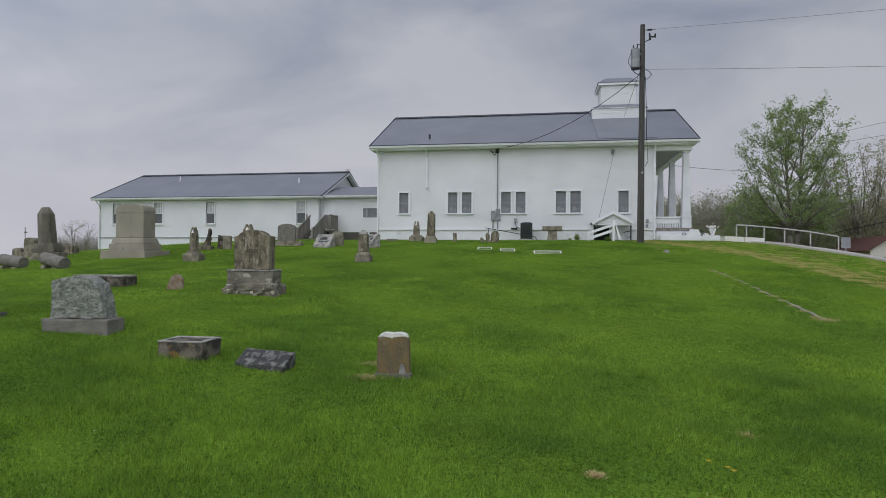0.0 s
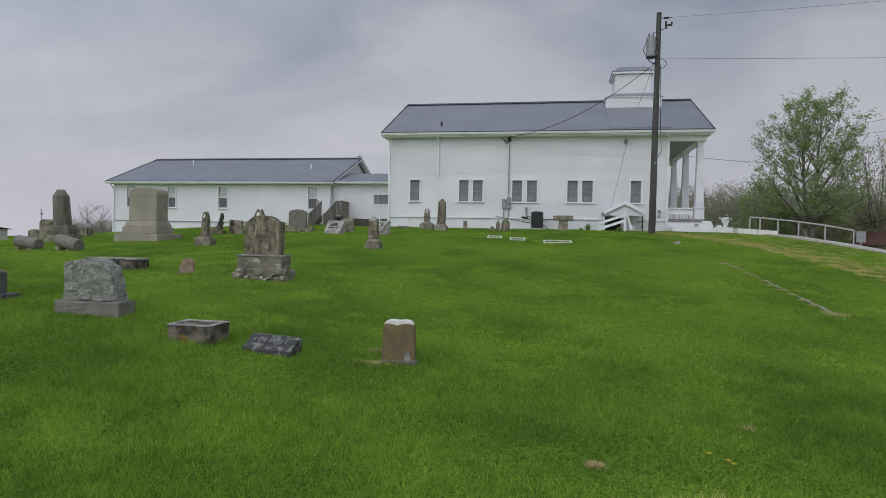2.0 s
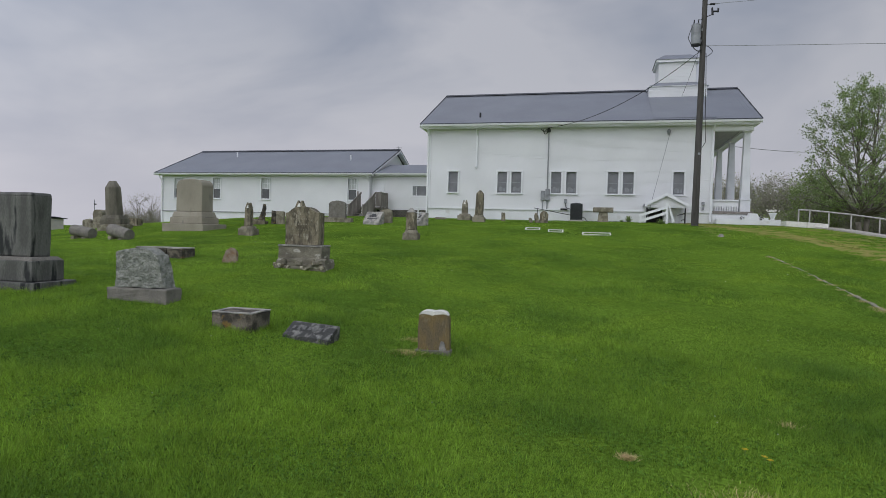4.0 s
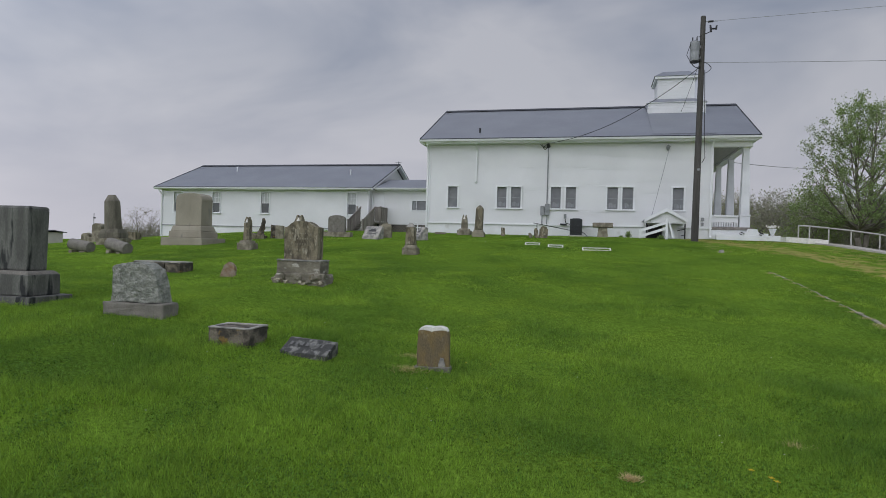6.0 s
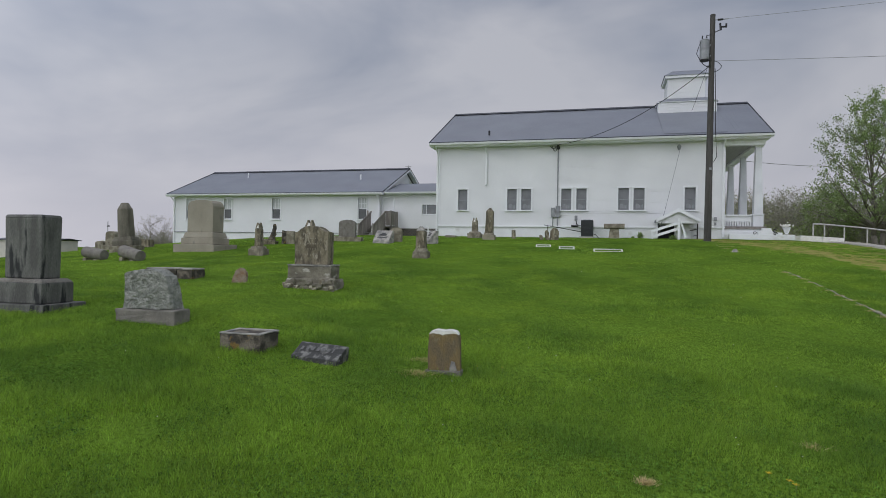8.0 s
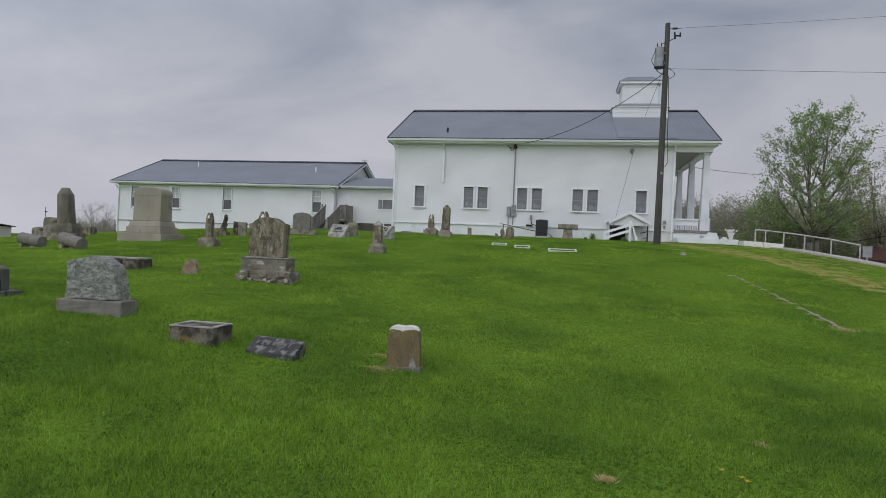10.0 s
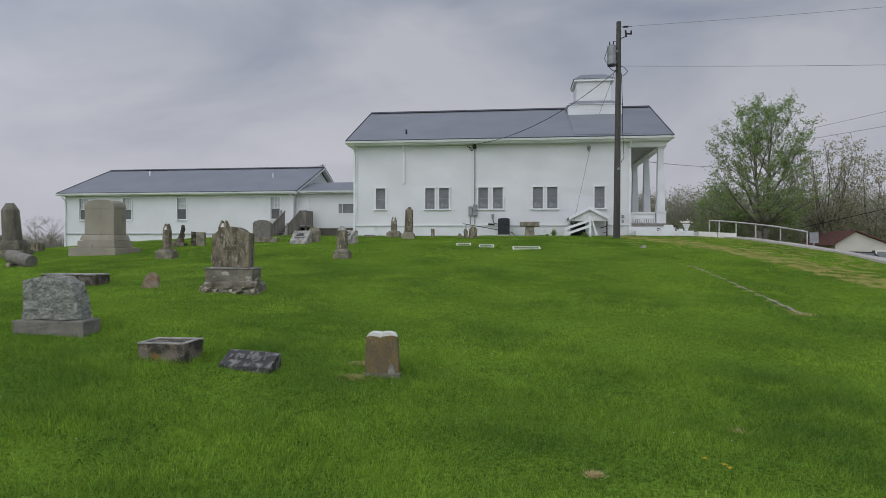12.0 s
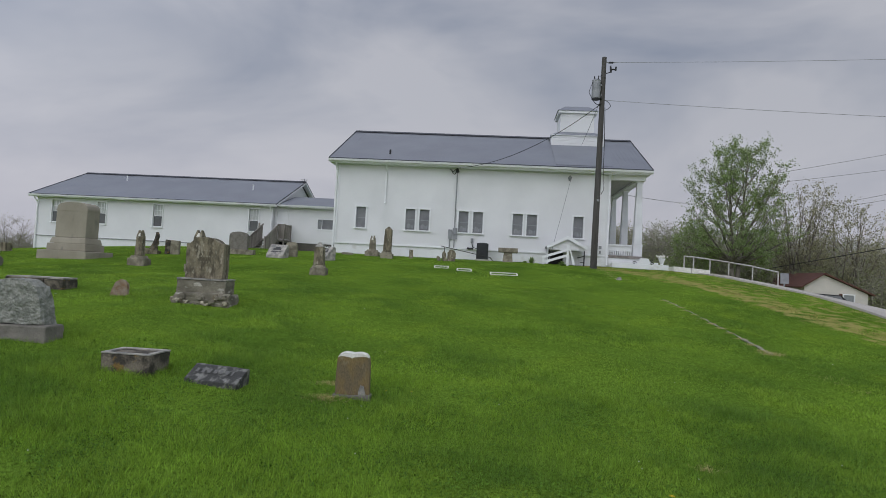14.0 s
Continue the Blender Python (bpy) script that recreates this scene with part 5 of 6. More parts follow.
def make_paths():
    draped("road", lambda t: (11.4 - 1.6 * float(ease(20, 30, 6 + 25 * t)), 6 + 25 * t), lambda t: (17.5 + 1.0 * t, 6 + 25 * t), 24, 0.07, GRAVEL, "pale gravel drive climbing past the lawn", "drive")
    draped("road", lambda t: (12 + 30 * t, 26 + 14 * t), lambda t: (12 + 32 * t, 33 + 14 * t), 20, 0.062, GRAVEL, "pale gravel drive turning down behind the hill", "drive")
    w = thing("walkway", pose(0, 0, 0), "pale concrete walkway of slabs from the church steps", "walkway")
    for k in range(7):
        x0, x1 = 8.56 + 0.92 * k, 9.46 + 0.92 * k
        z0, z1 = gz(x0, 31.2), gz(x1, 31.2)
        u = 0.24 if k < 2 else 0.10
        part("slab", Build().poly([(x0, 30.7, z0 - 0.4), (x1, 30.7, z1 - 0.4), (x1, 32.25, z1 - 0.4), (x0, 32.25, z0 - 0.4),
                                   (x0, 30.7, z0 + u), (x1, 30.7, z1 + u), (x1, 32.25, z1 + u), (x0, 32.25, z0 + u)],
                                  [(3, 2, 1, 0), (4, 5, 6, 7), (0, 1, 5, 4), (1, 2, 6, 5), (2, 3, 7, 6), (3, 0, 4, 7)]), WHITE_STONE if k < 2 else CONCRETE, w, bevel=0.012)
    r = thing("pipe_railing", pose(0, 0, 0), "pale metal pipe handrail along the sloping walkway", "railing")
    posts = [(9.45, 2.12, 2.80), (9.94, 2.10, 2.78), (10.79, 1.90, 2.70), (11.76, 1.73, 2.60), (12.98, 1.60, 2.44), (14.28, 1.36, 2.20)]
    for x, z0, z1 in posts:
        part("post", Build().tube((x, 32.0, z0 - 0.35), (x, 32.0, z1), 0.034, n=10), STEEL, r)
    for (x, _, z), (x2, _, z2) in zip(posts, posts[1:]):
        part("rail", Build().tube((x - 0.02, 32.0, z), (x2 + 0.02, 32.0, z2), 0.036, n=10), STEEL, r)
    s = thing("road_sign", pose(15.05, 33.0, gz(15.05, 33.0)), "grey metal sign seen from behind beside the railing", "sign")
    part("plate", Build().box(-0.22, 0.22, -0.01, 0.01, 1.63 - gz(15.05, 33), 2.2 - gz(15.05, 33)), GREY_METAL, s, bevel=0.003)
    part("post", Build().box(-0.03, 0.03, 0.012, 0.06, -0.2, 2.1 - gz(15.05, 33)), GREY_METAL, s)
    e = thing("lawn_edging", pose(0, 0, 0), "narrow line of sunken pale edging stones across the lawn", "edging")
    rnd = random.Random(4)
    for k in range(24):
        t0, t1 = k / 24, (k + 0.96) / 24
        w2 = 0.013 + 0.010 * rnd.random() + (0.026 if k > 18 else 0)
        u = 0.010 + 0.016 * rnd.random()
        pts = []
        for t in (t0, t1):
            x, y = 4.77 + 0.74 * t ** 0.85 + 0.012 * math.sin(k * 1.9), 17.7 - 5.9 * t
            pts.append((x, y, gz(x, y)))
        (xa, ya, za), (xb, yb, zb) = pts
        part("edging_stone", Build().poly([(xa - w2, ya, za - 0.1), (xa + w2, ya, za - 0.1), (xb + w2, yb, zb - 0.1), (xb - w2, yb, zb - 0.1),
                                           (xa - w2, ya, za + u), (xa + w2, ya, za + u), (xb + w2, yb, zb + u), (xb - w2, yb, zb + u)],
                                          [(3, 2, 1, 0), (4, 5, 6, 7), (0, 1, 5, 4), (1, 2, 6, 5), (2, 3, 7, 6), (3, 0, 4, 7)]), EDGING, e, bevel=0.008, cuts=2, rough=0.018, seed=k)


make_paths()


# ---------------------------------------------------------------- houses, car, far post
def make_distance():
    h = thing("house", pose(0, 0, 0), "small cream house with red-brown roof below the hill", "house")
    part("wall", Build().prism([(28.3, -2.5), (34.0, -2.5), (34.0, 1.45), (30.0, 3.08), (28.3, 1.95)], 59.0, 59.3), CREAM, h)
    part("wall", Build().box(28.3, 28.5, 59.302, 68, -2.5, 1.95), CREAM, h)
    part("wall", Build().box(33.8, 34.0, 59.302, 68, -2.5, 1.45), CREAM, h)
    part("roof", Build().prism([(27.9, 1.72), (30.0, 3.12), (30.0, 3.25), (27.9, 1.85)], 58.7, 68.2), ROOF_RED, h)
    part("roof", Build().prism([(30.002, 3.12), (34.5, 1.28), (34.5, 1.40), (30.002, 3.25)], 58.7, 68.2), ROOF_RED, h)
    w = part("window", Build().box(31.75, 31.85, 58.92, 59.0, 0.2, 1.35).box(32.75, 32.85, 58.92, 59.0, 0.2, 1.35).box(31.85, 32.75, 58.92, 59.0, 1.25, 1.35), TRIM, h, "white window surround")
    part("pane", Build().box(31.86, 32.74, 58.97, 58.985, 0.2, 1.24), CURTAIN, w)
    part("shutter", Build().box(31.45, 31.70, 58.94, 58.99, 0.6, 1.35), ROOF_RED, h)
    z = gz(25.7, 50.0) + 0.04
    c = thing("parked_car", pose(25.7, 50.0, z, 0, 0, 8), "dark parked car mostly hidden behind the hill", "car")
    part("body", Build().prism([(-2.1, 0.35), (2.1, 0.35), (2.15, 0.75), (1.3, 0.92), (0.75, 1.40), (-0.75, 1.45), (-1.35, 0.98), (-2.12, 0.85)], -0.85, 0.85), BLACK, c, bevel=0.05)
    part("side_window", Build().prism([(-0.7, 0.98), (0.95, 0.95), (0.65, 1.32), (-0.6, 1.36)], -0.87, -0.845), GLASS_DARK, c)
    for x in (-1.35, 1.35):
        wh = part("wheel", Build().tube((x, -0.88, 0.33), (x, -0.66, 0.33), 0.33, n=18), BLACK, c)
        part("rim", Build().tube((x, -0.89, 0.33), (x, -0.881, 0.33), 0.2, n=14), GREY_METAL, wh)
    f = thing("farmhouse", pose(0, 0, 0), "long low distant white house with dark roof", "house")
    part("wall", Build().box(-120, -104.4, 90, 95, -7, 1.9), CREAM, f)
    part("roof", Build().prism_x([(89.5, 1.9), (89.5, 2.02), (92.5, 2.35), (95.5, 2.02), (95.5, 1.9), (92.5, 2.2)], -120.5, -103.9), ROOF_TRIM, f)
    z = gz(-46.7, 45)
    q = thing("lamp_post", pose(-46.7, 45, z), "thin dark distant lamp post", "lamp post")
    part("post", Build().tube((0, 0, -0.5), (0, 0, 3.4 - z), 0.035), GREY_METAL, q)
    part("lamp", Build().box(-0.04, 0.18, -0.05, 0.05, 2.92 - z, 3.02 - z), BLACK, q)


make_distance()


# ---------------------------------------------------------------- trees
def leaf_cards(points, size, rnd):
    """One bent leaf clump (a quad of four corners) at each point."""
    n = len(points)
    p = np.asarray(points, dtype=float)
    a = rnd.normal(size=(n, 3))
    a /= np.linalg.norm(a, axis=1, keepdims=True)
    b = np.cross(a, rnd.normal(size=(n, 3)))
    b /= np.linalg.norm(b, axis=1, keepdims=True)
    s = size * rnd.uniform(0.6, 1.3, size=(n, 1))
    a, b = a * s, b * s * 0.55
    return np.stack([p - a, p + b, p + a, p - b], 1).reshape(-1, 3)


def branch_tree(x, y, height, label, seed, profile, leaf, leaves, leaf_size, first=0.16, limbs=60, trunks=1, fork=0.9, rise=(42, 62), thick=1.0, subs=8, fan=0.35):
    """A tree whose limbs climb from the stems and end on a crown outline: profile gives (share of height, radius) from below."""
    rnd = random.Random(seed)
    nr = np.random.RandomState(seed)
    t = thing("tree", pose(x, y, gz(x, y)), label, "tree", "trees beyond the drive")
    wood, twigs, tips = Build(), Build(), []
    hs, rs = zip(*profile)
    stems = []
    for k in range(trunks):
        a = k * math.tau / trunks + rnd.uniform(0, 1.2)
        out = Vector((math.cos(a), math.sin(a), 0)) * (fork if trunks > 1 else 0)
        tall = height * (0.97 if k == 0 else rnd.uniform(0.80, 0.93))
        bend = [Vector((rnd.uniform(-0.12, 0.12), rnd.uniform(-0.12, 0.12), 0)) * (j > 0) for j in range(10)]
        pts = [out * 0.25 + out * 1.6 * (j / 9) ** 0.8 + Vector((0, 0, tall * j / 9)) + bend[j] for j in range(10)]
        r0 = height * 0.017 * thick / trunks ** 0.4
        stems.append((pts, r0, tall))
        for j in range(9):
            wood.tube(pts[j] - Vector((0, 0, 0.5 if j == 0 else 0)), pts[j + 1], r0 * (1 - j / 9.6), r0 * (1 - (j + 1) / 9.6), n=8)
    for k in range(limbs):
        pts, r0, tall = stems[k % trunks]
        top = hs[0] + (0.99 - hs[0]) * ((k + rnd.random()) / limbs) ** 0.9
        az = k * 2.4 + rnd.uniform(-0.4, 0.4)
        reach = float(np.interp(top, hs, rs)) * rnd.uniform(0.62, 1.06)
        up = reach * math.tan(radians(rnd.uniform(*rise)))
        zb = min(max(top * height - up, first * height), tall * 0.93)
        j = min(int(zb / tall * 9), 8)
        base = pts[j].lerp(pts[j + 1], zb / tall * 9 - j)
        end = Vector((math.cos(az) * reach, math.sin(az) * reach, max(top * height, zb + 0.3)))
        mid = base.lerp(end, 0.5) + Vector((math.cos(az), math.sin(az), -0.6)) * reach * rnd.uniform(0.02, 0.12)
        curve = [base * (1 - u) ** 2 + mid * 2 * u * (1 - u) + end * u * u for u in (0, 0.25, 0.5, 0.75, 1.0)]
        r = r0 * 0.38 * (1.15 - zb / height)
        for i in range(4):
            wood.tube(curve[i], curve[i + 1], r * (1 - 0.2 * i), r * (0.8 - 0.2 * i), n=5)
        span = (end - base).length
        way = (end - base).normalized()
        for i in range(subs):
            u = 0.34 + 0.66 * (i + rnd.random()) / subs
            q = base * (1 - u) ** 2 + mid * 2 * u * (1 - u) + end * u * u
            d = (way + Vector((rnd.gauss(0, 0.55), rnd.gauss(0, 0.55), rnd.gauss(0.15, 0.35)))).normalized() * (0.35 + span * fan * (1.15 - u)) * rnd.uniform(0.6, 1.1)
            e = q + d
            twigs.tube(q, e, r * 0.30, r * 0.08, n=3)
            for _ in range(4):
                s = rnd.uniform(0.25, 1.0)
                f = q.lerp(e, s)
                g = f + (d.normalized() * 0.6 + Vector((rnd.gauss(0, 0.6), rnd.gauss(0, 0.6), rnd.gauss(0.25, 0.45)))) * rnd.uniform(0.35, 0.85)
                twigs.tube(f, g, r * 0.13, r * 0.05, n=3)
                tips.append((f, g))
    part("trunk", wood, BARK, t, smooth=True)
    tagged(part("branchwork", twigs, TWIG, t), kind="stuff")
    f = np.array([tuple(p) for p, _ in tips])
    g = np.array([tuple(p) for _, p in tips])
    pick = nr.randint(0, len(tips), leaves)
    pts = f[pick] + (g - f)[pick] * nr.uniform(0.3, 1.15, (leaves, 1)) + nr.normal(size=(leaves, 3)) * 0.13
    tagged(raw("crown", leaf_cards(pts, leaf_size, nr), 4, leaf, t), "sparse young spring leaves", kind="stuff")
    return t


OVAL = ((0.24, 3.2), (0.36, 5.2), (0.50, 5.3), (0.66, 4.7), (0.80, 4.0), (0.92, 3.2), (1.0, 1.9))
VASE = ((0.32, 1.6), (0.50, 3.2), (0.70, 4.2), (0.88, 3.8), (1.0, 1.6))
SHRUB = ((0.10, 1.2), (0.30, 2.6), (0.60, 2.5), (0.85, 1.6), (1.0, 0.4))
ROUND = ((0.22, 3.0), (0.40, 6.4), (0.65, 6.8), (0.85, 4.8), (1.0, 1.5))
branch_tree(22.35, 60, 15.5, "tall oval tree in fresh spring leaf beyond the drive", 12, OVAL, LEAF, 36000, 0.080, first=0.24, limbs=68, subs=7, trunks=2, fork=0.6, thick=1.35, rise=(40, 62), fan=0.30)
branch_tree(31.0, 66, 14.2, "young-leaved multi-stemmed tree behind the house", 22, VASE, LEAF_PALE, 11500, 0.078, first=0.24, limbs=48, thick=1.2, trunks=3, rise=(55, 72))
branch_tree(36.4, 67, 13.4, "open spreading tree with sparse leaves behind the house", 13, VASE, LEAF_PALE, 8500, 0.078, first=0.24, limbs=42, thick=1.2, trunks=3, rise=(55, 72))
branch_tree(42.5, 70, 11.4, "bare grey tree at the edge of the wood", 14, VASE, LEAF_PALE, 500, 0.09, first=0.2, limbs=34, trunks=2, rise=(50, 70))
branch_tree(19.4, 64, 7.2, "small green understorey tree", 15, SHRUB, LEAF_BRIGHT, 6000, 0.085, first=0.1, limbs=34, trunks=2, fork=0.5)
branch_tree(26.2, 67, 7.6, "small bright green understorey tree", 16, SHRUB, LEAF_BRIGHT, 6000, 0.085, first=0.1, limbs=34, trunks=2, fork=0.5)
branch_tree(-98.5, 110, 14.2, "bare round-headed tree on the far field edge", 17, ROUND, LEAF_PALE, 900, 0.09, first=0.2, limbs=90, trunks=2, thick=1.1, rise=(35, 60), subs=10)


def woods(name, label, x0, x1, y0, y1, top, count, seed, leafy, mat_leaf):
    """A far belt of bare woodland: stems, twigs and thin undergrowth."""
    nr = np.random.RandomState(seed)
    tri, pts = [], []
    for k in range(count):
        x, y = nr.uniform(x0, x1), nr.uniform(y0, y1)
        z = gz(x, y)
        h = (top - z) * nr.uniform(0.65, 1.0)
        base, tip = np.array([x, y, z - 0.3]), np.array([x + nr.normal() * 0.5, y, z + h])
        w = 0.07 + h * 0.009
        tri.append([base - [w, 0, 0], base + [w, 0, 0], tip])
        for j in range(70):
            s = nr.uniform(0.12, 0.98)
            p = base + (tip - base) * s
            d = np.array([nr.normal() * 0.75, nr.normal() * 0.75, nr.uniform(0.2, 1.2)]) * h * (0.05 + 0.17 * math.sin(math.pi * min(1.0, s * 0.95 + 0.03)) ** 0.7)
            q = 0.02 + 0.012 * nr.rand()
            tri.append([p - [0, 0, q], p + [q, 0, q], p + d])
            m = p + d * 0.5
            for _ in range(2):
                e = m + np.array([nr.normal(), nr.normal(), nr.uniform(0, 1.2)]) * 0.05 * h
                tri.append([m - [q * 0.7, 0, 0], m + [q * 0.7, 0, 0], e])
            for _ in range(2):
                if nr.rand() < leafy:
                    pts.append(p + d * nr.uniform(0.4, 1.2))
        for _ in range(230):
            pts.append(np.array([x + nr.normal() * 1.6, y + nr.normal(), z + abs(nr.normal()) * h * 0.27]))
    root = thing(name, pose(0, 0, 0), label, "woodland", kind="stuff")
    raw("stems", np.array(tri).reshape(-1, 3), 3, FAR_WOOD, root)
    raw("undergrowth", leaf_cards(np.array(pts), 0.10, nr), 4, mat_leaf, root)
    return root


# grey-brown stems paled: distance haze is put into the colour
FAR_WOOD = material("hazed_grey_brown_stems", (0.33, 0.315, 0.245), 0.95, second=(0.25, 0.24, 0.18), scale=0.3, fine=3, fine_amount=0.2, bump=0)
BRUSH = material("brown_green_brush", (0.265, 0.345, 0.120), 0.9, second=(0.290, 0.290, 0.165), scale=0.12, fine=3, fine_amount=0.2, per_island=0.35, bump=0)
thin_leaf(BRUSH, 0.35)
woods("woodland", "bare brown spring woodland with green haze", 12, 75, 76, 98, 9.2, 1050, 21, 0.75, BRUSH)
woods("woodland", "low brushy undergrowth below the hill", 10, 60, 64, 76, 4.4, 620, 23, 0.9, BRUSH)
woods("woodland", "thin bare hedgerow on the far field", -108, -70, 106, 118, 4.6, 460, 22, 0.2, BRUSH)


# ---------------------------------------------------------------- grass and small things in it
def thin_turf(x, y):
    """How worn the turf is beside the drive, 0 to 1."""
    v = 0.951 * x + 0.308 * y
    return ease(12.2, 13.0, v) * (1 - 0.5 * ease(13.6, 14.4, v))


DEAD_SPOTS = [(-2.44, 5.92, 0.26, 0.11), (-2.46, 6.50, 0.20, 0.12), (0.42, 3.80, 0.10, 0.08), (1.15, 3.55, 0.42, 0.22)]


def bare(x, y):
    """Share of the turf that is missing: dead spots, and the strip of the edging stones."""
    m = np.zeros(len(x))
    for cx, cy, rx, ry in DEAD_SPOTS:
        m = np.maximum(m, 1 - ease(0.7, 1.3, np.hypot((x - cx) / rx, (y - cy) / ry)))
    t = np.clip((17.7 - y) / 5.9, 0, 1)
    on = (y > 11.7) & (y < 17.8)
    return np.maximum(m, on * (1 - ease(0.03, 0.10, np.abs(x - 4.77 - 0.74 * t ** 0.85))))


def field(x, y, scale, z):
    return np.array([noise.noise(Vector((a * scale, b * scale, z))) for a, b in zip(x, y)])


def blades(name, n, y0, y1, hgt, wid, seed, label, mat, tufted=0.5, clump=0.03):
    """Mown grass: single blades and little tufts that lean together."""
    nr = np.random.RandomState(seed)

    def strew(k):
        yy = y0 + (y1 - y0) * nr.rand(k)
        return -1.12 * (yy + 3.0) + 1.84 * (yy + 3.0) * nr.rand(k), yy

    m, each = int(n * tufted / 12), 12
    cx, cy = strew(m)
    ch, ca = nr.uniform(0.8, 1.55, m), nr.uniform(0, math.tau, m)
    x, y = strew(n - m * each)
    x = np.concatenate([x, np.repeat(cx, each) + nr.normal(size=m * each) * clump])
    y = np.concatenate([y, np.repeat(cy, each) + nr.normal(size=m * each) * clump])
    boost = np.concatenate([np.full(n - m * each, 0.9), np.repeat(ch, each)])
    comb = np.concatenate([nr.uniform(0, math.tau, n - m * each), np.repeat(ca, each)])
    n = len(x)
    patch = field(x, y, 0.9, 3.0)
    ok = (nr.rand(n) > 0.85 * np.clip(thin_turf(x, y) + 0.9 * patch - 0.1, 0, 1) * (thin_turf(x, y) > 0)) & (nr.rand(n) < np.clip((y + 1.2) / 2.6, 0, 1)) & (nr.rand(n) > 0.9 * bare(x, y))
    x, y, patch, boost, comb = x[ok], y[ok], patch[ok], boost[ok], comb[ok]
    n = len(x)
    z = land(x, y) - 0.035
    h = hgt * np.clip(0.85 + 0.9 * patch, 0.35, 1.7) * boost * nr.uniform(0.55, 1.25, n) + 0.035
    a = nr.uniform(0, math.tau, n)
    lean = (nr.normal(size=(n, 2)) * 0.34 + np.stack([np.cos(comb), np.sin(comb)], 1) * 0.38) * h[:, None]
    base = np.stack([x, y, z], 1)
    side = np.stack([np.cos(a), np.sin(a), np.zeros(n)], 1) * (wid * nr.uniform(0.6, 1.3, n))[:, None]
    tip = base + np.concatenate([lean, h[:, None]], 1)
    v = np.stack([base - side, base + side, tip], 1).reshape(-1, 3)
    return tagged(raw(name, v, 3, mat), label, "grass", kind="stuff")


BLADE = material("grass_blade", (0.270, 0.428, 0.048), 0.55, second=(0.148, 0.268, 0.037), scale=0.42, low=0.41, high=0.61, fine=6, fine_amount=0.12,
                 stain=(0.320, 0.480, 0.056), stain_scale=0.9, stain_low=0.48, stain_high=0.80, per_island=0.42, bump=0, spec=0.3)
thin_leaf(BLADE, 0.42)
blades("grass", 560000, -1.2, 7.5, 0.070, 0.0036, 31, "short green lawn grass close by", BLADE)
blades("grass", 320000, 7.5, 16.0, 0.036, 0.0068, 32, "short green lawn grass among the graves", BLADE, clump=0.05)
blades("grass", 220000, 16.0, 31.0, 0.026, 0.011, 33, "short green lawn grass near the church", BLADE, tufted=0.3, clump=0.08)


def clover(n, seed):
    """Small broad leaves of clover and weeds lying in patches between the blades."""
    nr = np.random.RandomState(seed)
    y = -1.0 + 8.0 * nr.rand(n)
    x = -1.12 * (y + 3) + 1.84 * (y + 3) * nr.rand(n)
    q = np.array([noise.noise(Vector((u * 1.3, v * 1.3, 17.0))) + 0.6 * noise.noise(Vector((u * 5, v * 5, 2.0))) for u, v in zip(x, y)])
    ok = (q > -0.08 + nr.normal(size=n) * 0.15) & (bare(x, y) < 0.4)
    x, y = x[ok], y[ok]
    n = len(x)
    p = np.stack([x, y, land(x, y) + nr.uniform(0.008, 0.045, n)], 1)
    t = nr.uniform(0, math.tau, n)
    s = nr.uniform(0.004, 0.010, n)
    u = np.stack([np.cos(t) * s, np.sin(t) * s, nr.normal(size=n) * s * 0.45], 1)
    w = np.stack([-np.sin(t) * s, np.cos(t) * s, nr.normal(size=n) * s * 0.45], 1)
    tagged(raw("clover", np.stack([p - u, p + w, p + u, p - w], 1).reshape(-1, 3), 4, CLOVER), "dark green clover and weeds among the grass", "clover", kind="stuff")


CLOVER = material("clover_leaf", (0.105, 0.212, 0.026), 0.65, second=(0.058, 0.130, 0.018), scale=1.4, fine=9, fine_amount=0.2, per_island=0.6, bump=0, spec=0.08)
clover(210000, 35)


def worn_turf(n, seed):
    """Thin yellowed blades in ragged patches beside the drive."""
    nr = np.random.RandomState(seed)
    y = nr.uniform(10, 30.5, n)
    x = nr.uniform(3.5, 12.0, n)
    q = field(x, y, 1.1, 9.0) + 0.5 * field(x, y, 4.0, 5.0)
    ok = thin_turf(x, y) + 1.2 * q > 0.95 + nr.uniform(0, 0.35, n)
    x, y = x[ok], y[ok]
    n = len(x)
    h = nr.uniform(0.012, 0.04, n)
    a = nr.uniform(0, math.tau, n)
    base = np.stack([x, y, land(x, y) - 0.03], 1)
    side = np.stack([np.cos(a), np.sin(a), 0 * a], 1) * 0.011
    tip = base + np.stack([nr.normal(size=n) * 0.04, nr.normal(size=n) * 0.04, h + 0.03], 1)
    tagged(raw("dry_grass", np.stack([base - side, base + side, tip], 1).reshape(-1, 3), 3, WORN), "thin yellowed grass along the drive", "grass", kind="stuff")


WORN = material("yellowed_blade", (0.38, 0.34, 0.115), 0.8, second=(0.25, 0.28, 0.06), scale=1.2, fine=8, fine_amount=0.2, per_island=0.5, bump=0, spec=0.05)
worn_turf(90000, 41)


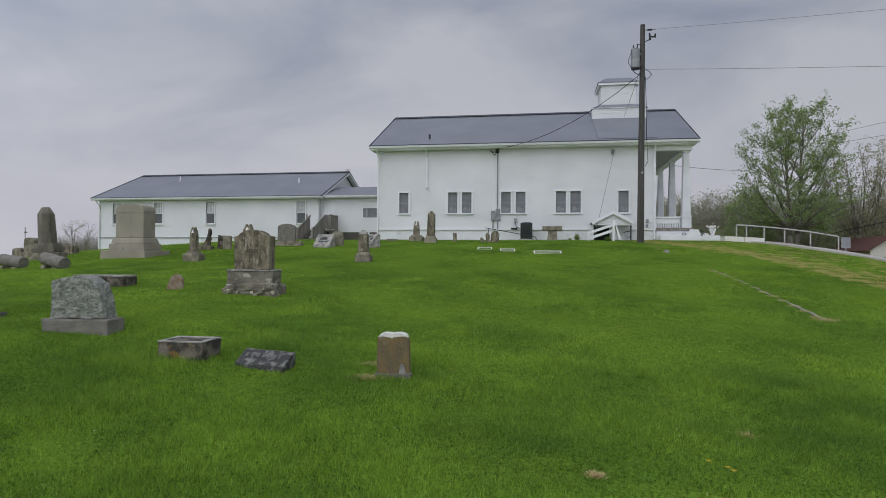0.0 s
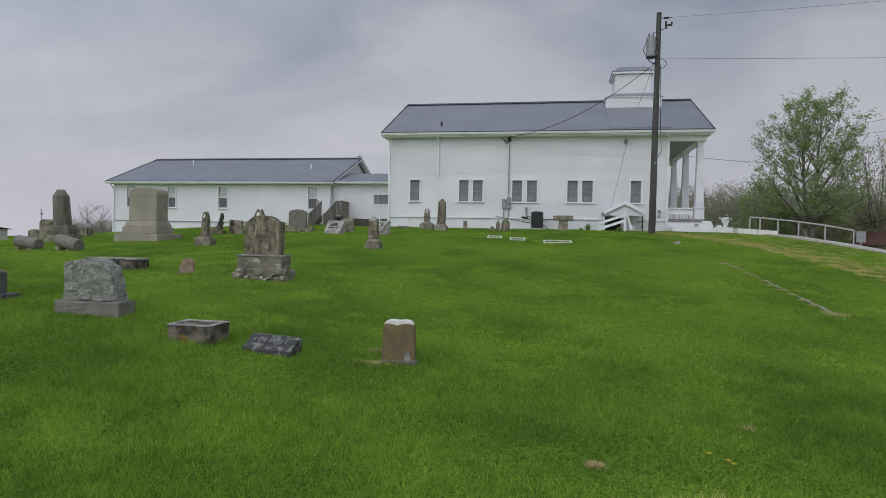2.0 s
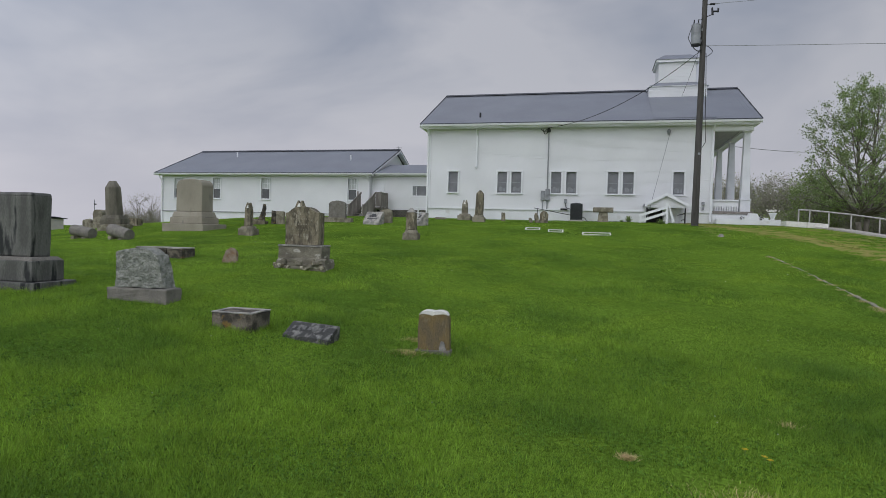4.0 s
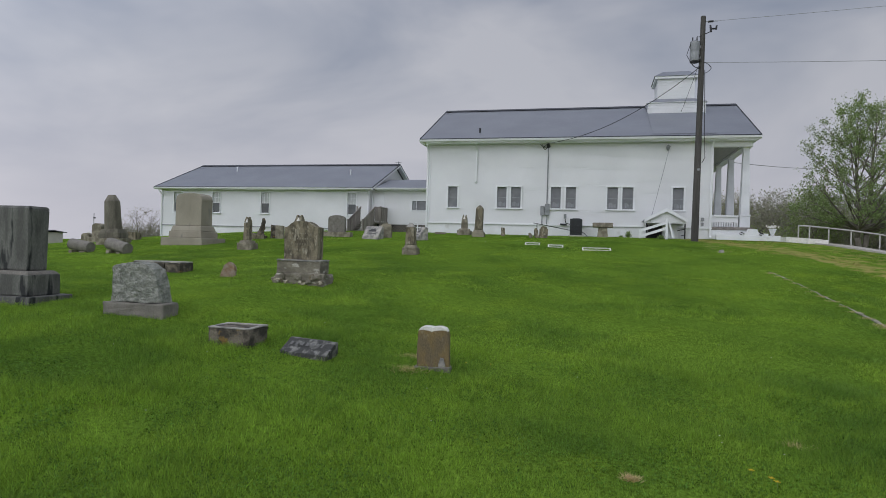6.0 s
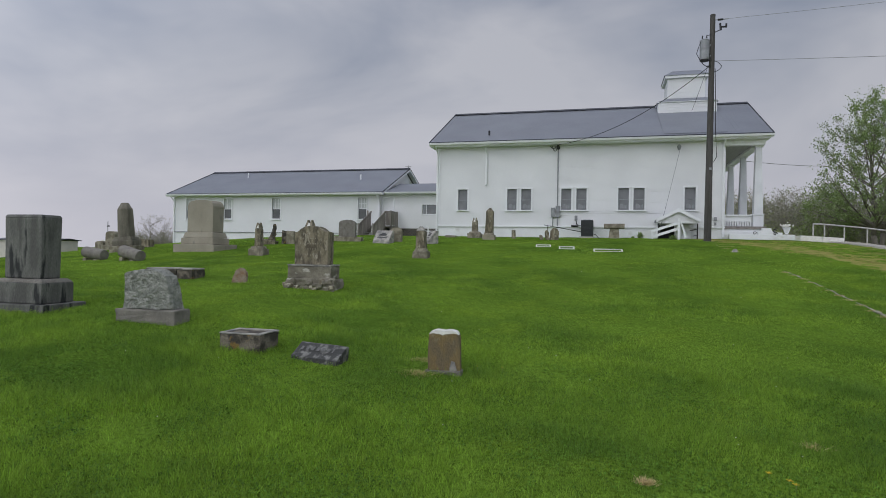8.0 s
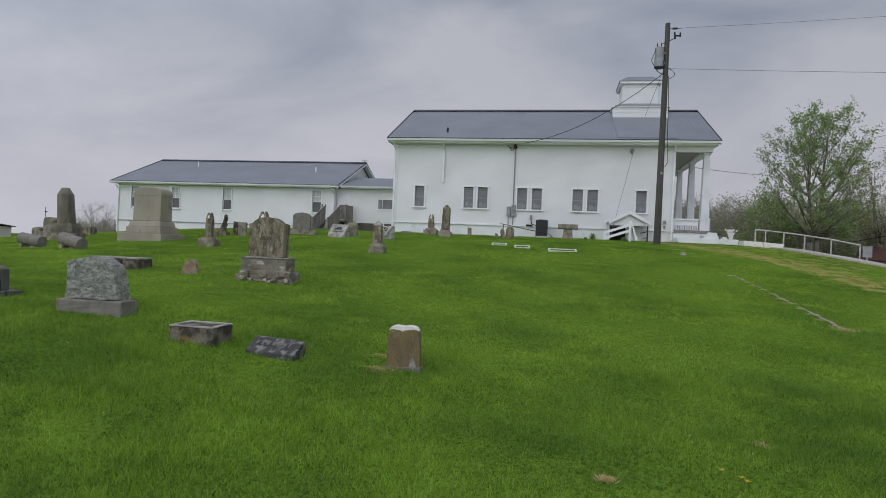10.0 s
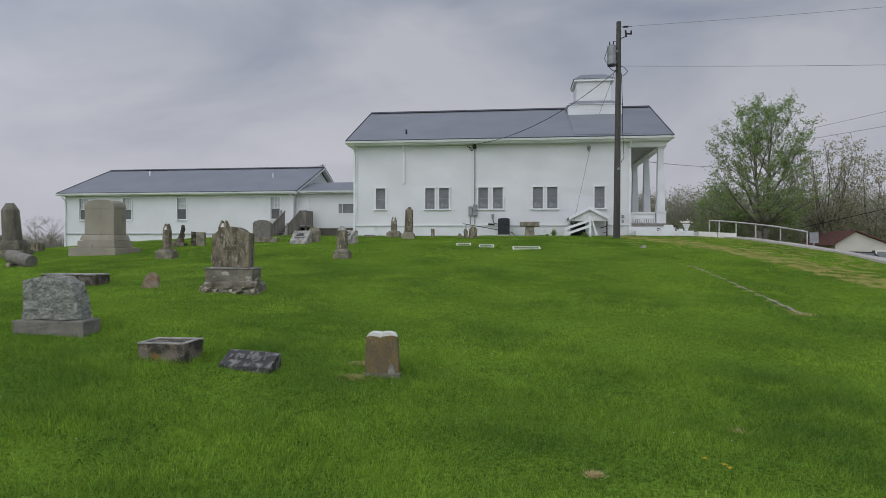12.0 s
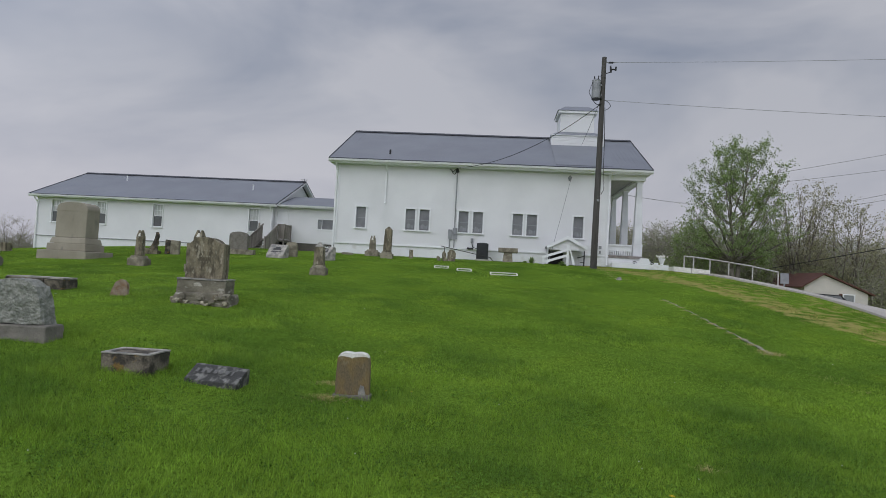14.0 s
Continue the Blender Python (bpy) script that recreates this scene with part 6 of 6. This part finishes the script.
def make_tufts():
    def tuft(x, y, r, h, n, seed, name, label, mat):
        nr = np.random.RandomState(seed)
        p = nr.normal(size=(n, 2)) * r * 0.55 * np.array([1.0, 0.6])
        base = np.stack([p[:, 0], p[:, 1], np.full(n, -0.03)], 1)
        tip = base + np.stack([p[:, 0] * 0.2 + nr.normal(size=n) * (0.02 + h * 0.5), p[:, 1] * 0.2 + nr.normal(size=n) * (0.02 + h * 0.5), 0.03 + h * nr.uniform(0.3, 1.1, n)], 1)
        a = nr.uniform(0, math.tau, n)
        s = np.stack([np.cos(a), np.sin(a), 0 * a], 1) * 0.006
        ob = raw(name, np.stack([base - s, base + s, tip], 1).reshape(-1, 3), 3, mat)
        ob.location = (x, y, gz(x, y))
        tagged(ob, label, "grass tuft", kind="stuff")
    tuft(0.42, 3.80, 0.050, 0.040, 500, 1, "dry_tuft", "dead straw-coloured clump of cut grass", STRAW)
    m = thing("grass_clod", pose(0.42, 3.80, gz(0.42, 3.80)), "small mound of dead tan grass clippings", "clippings")
    part("clod", Build().frustum((0.062, 0.05), (0.035, 0.03), -0.03, 0.028), EARTHY, m, bevel=0.010, cuts=3, rough=0.020, seed=4)
    tuft(2.05, 5.2, 0.08, 0.05, 160, 2, "dry_tuft", "small dead clump of cut grass", STRAW)
    tuft(-2.44, 5.92, 0.26, 0.03, 1700, 3, "dry_patch", "dead brown grass beside the small headstone", STRAW)
    tuft(-2.46, 6.50, 0.2, 0.03, 900, 4, "dry_patch", "dead brown grass behind the small headstone", STRAW)
    tuft(1.25, 3.35, 0.40, 0.06, 500, 5, "dry_patch", "thin straw-coloured patch in the lawn", STRAW)
    for k in range(12):
        t = (k + 0.5) / 12
        tuft(4.70 + 0.74 * t ** 0.85, 17.7 - 5.9 * t, 0.10, 0.035, 260, 20 + k, "dry_patch", "straw-coloured thatch along the sunken edging", STRAW)
    for k in range(7):
        tuft(4.46 - 0.035 * k, 28.6 - 1.0 * k, 0.30, 0.03, 90, 40 + k, "dry_patch", "thin pale thatch running from the pole foot", STRAW)
    for k in range(3):
        tuft(5.70 + 0.11 * k, 10.4 - 0.38 * k, 0.25, 0.03, 45, 50 + k, "dry_patch", "faint pale thatch below the edging", STRAW)
    tuft(5.47, 11.85, 0.2, 0.05, 350, 6, "dry_patch", "bare straw-coloured end of the edging line", STRAW)
    for k, (x, y) in enumerate(((1.46, 4.24), (1.60, 4.14), (1.63, 4.08), (-1.62, 6.35), (-1.30, 6.45))):
        f = thing("dandelion", pose(x, y, gz(x, y)), "yellow dandelion flower in the grass", "flower", "dandelions")
        big = 1.0 if k < 3 else 0.55
        part("stem", Build().tube((0, 0, -0.02), (0.005, 0, 0.065), 0.003, n=5), LEAF, f)
        b = Build()
        for j in range(16):
            a = j * 2.39
            e = 0.012 + 0.011 * (j % 2)
            b.poly([(0, 0, 0.066), (math.cos(a - 0.25) * e * big, math.sin(a - 0.25) * e * big, 0.076), (math.cos(a) * e * 1.35 * big, math.sin(a) * e * 1.35 * big, 0.074),
                    (math.cos(a + 0.25) * e * big, math.sin(a + 0.25) * e * big, 0.076)], [(0, 1, 2, 3)])
        part("petals", b, YELLOW, f)
    rnd = random.Random(77)
    v = []
    for _ in range(60):
        y = rnd.uniform(3, 26)
        x = rnd.uniform(-0.9, 0.5) * (y + 2)
        z, s = gz(x, y) + 0.06, 0.007 + 0.0006 * y
        v += [(x - s, y, z), (x, y - s, z + 0.006), (x + s, y, z), (x, y + s, z + 0.006)]
    tagged(raw("clover_heads", np.array(v), 4, WHITE_STONE), "tiny pale flower heads scattered in the lawn", "flowers", kind="stuff")


make_tufts()
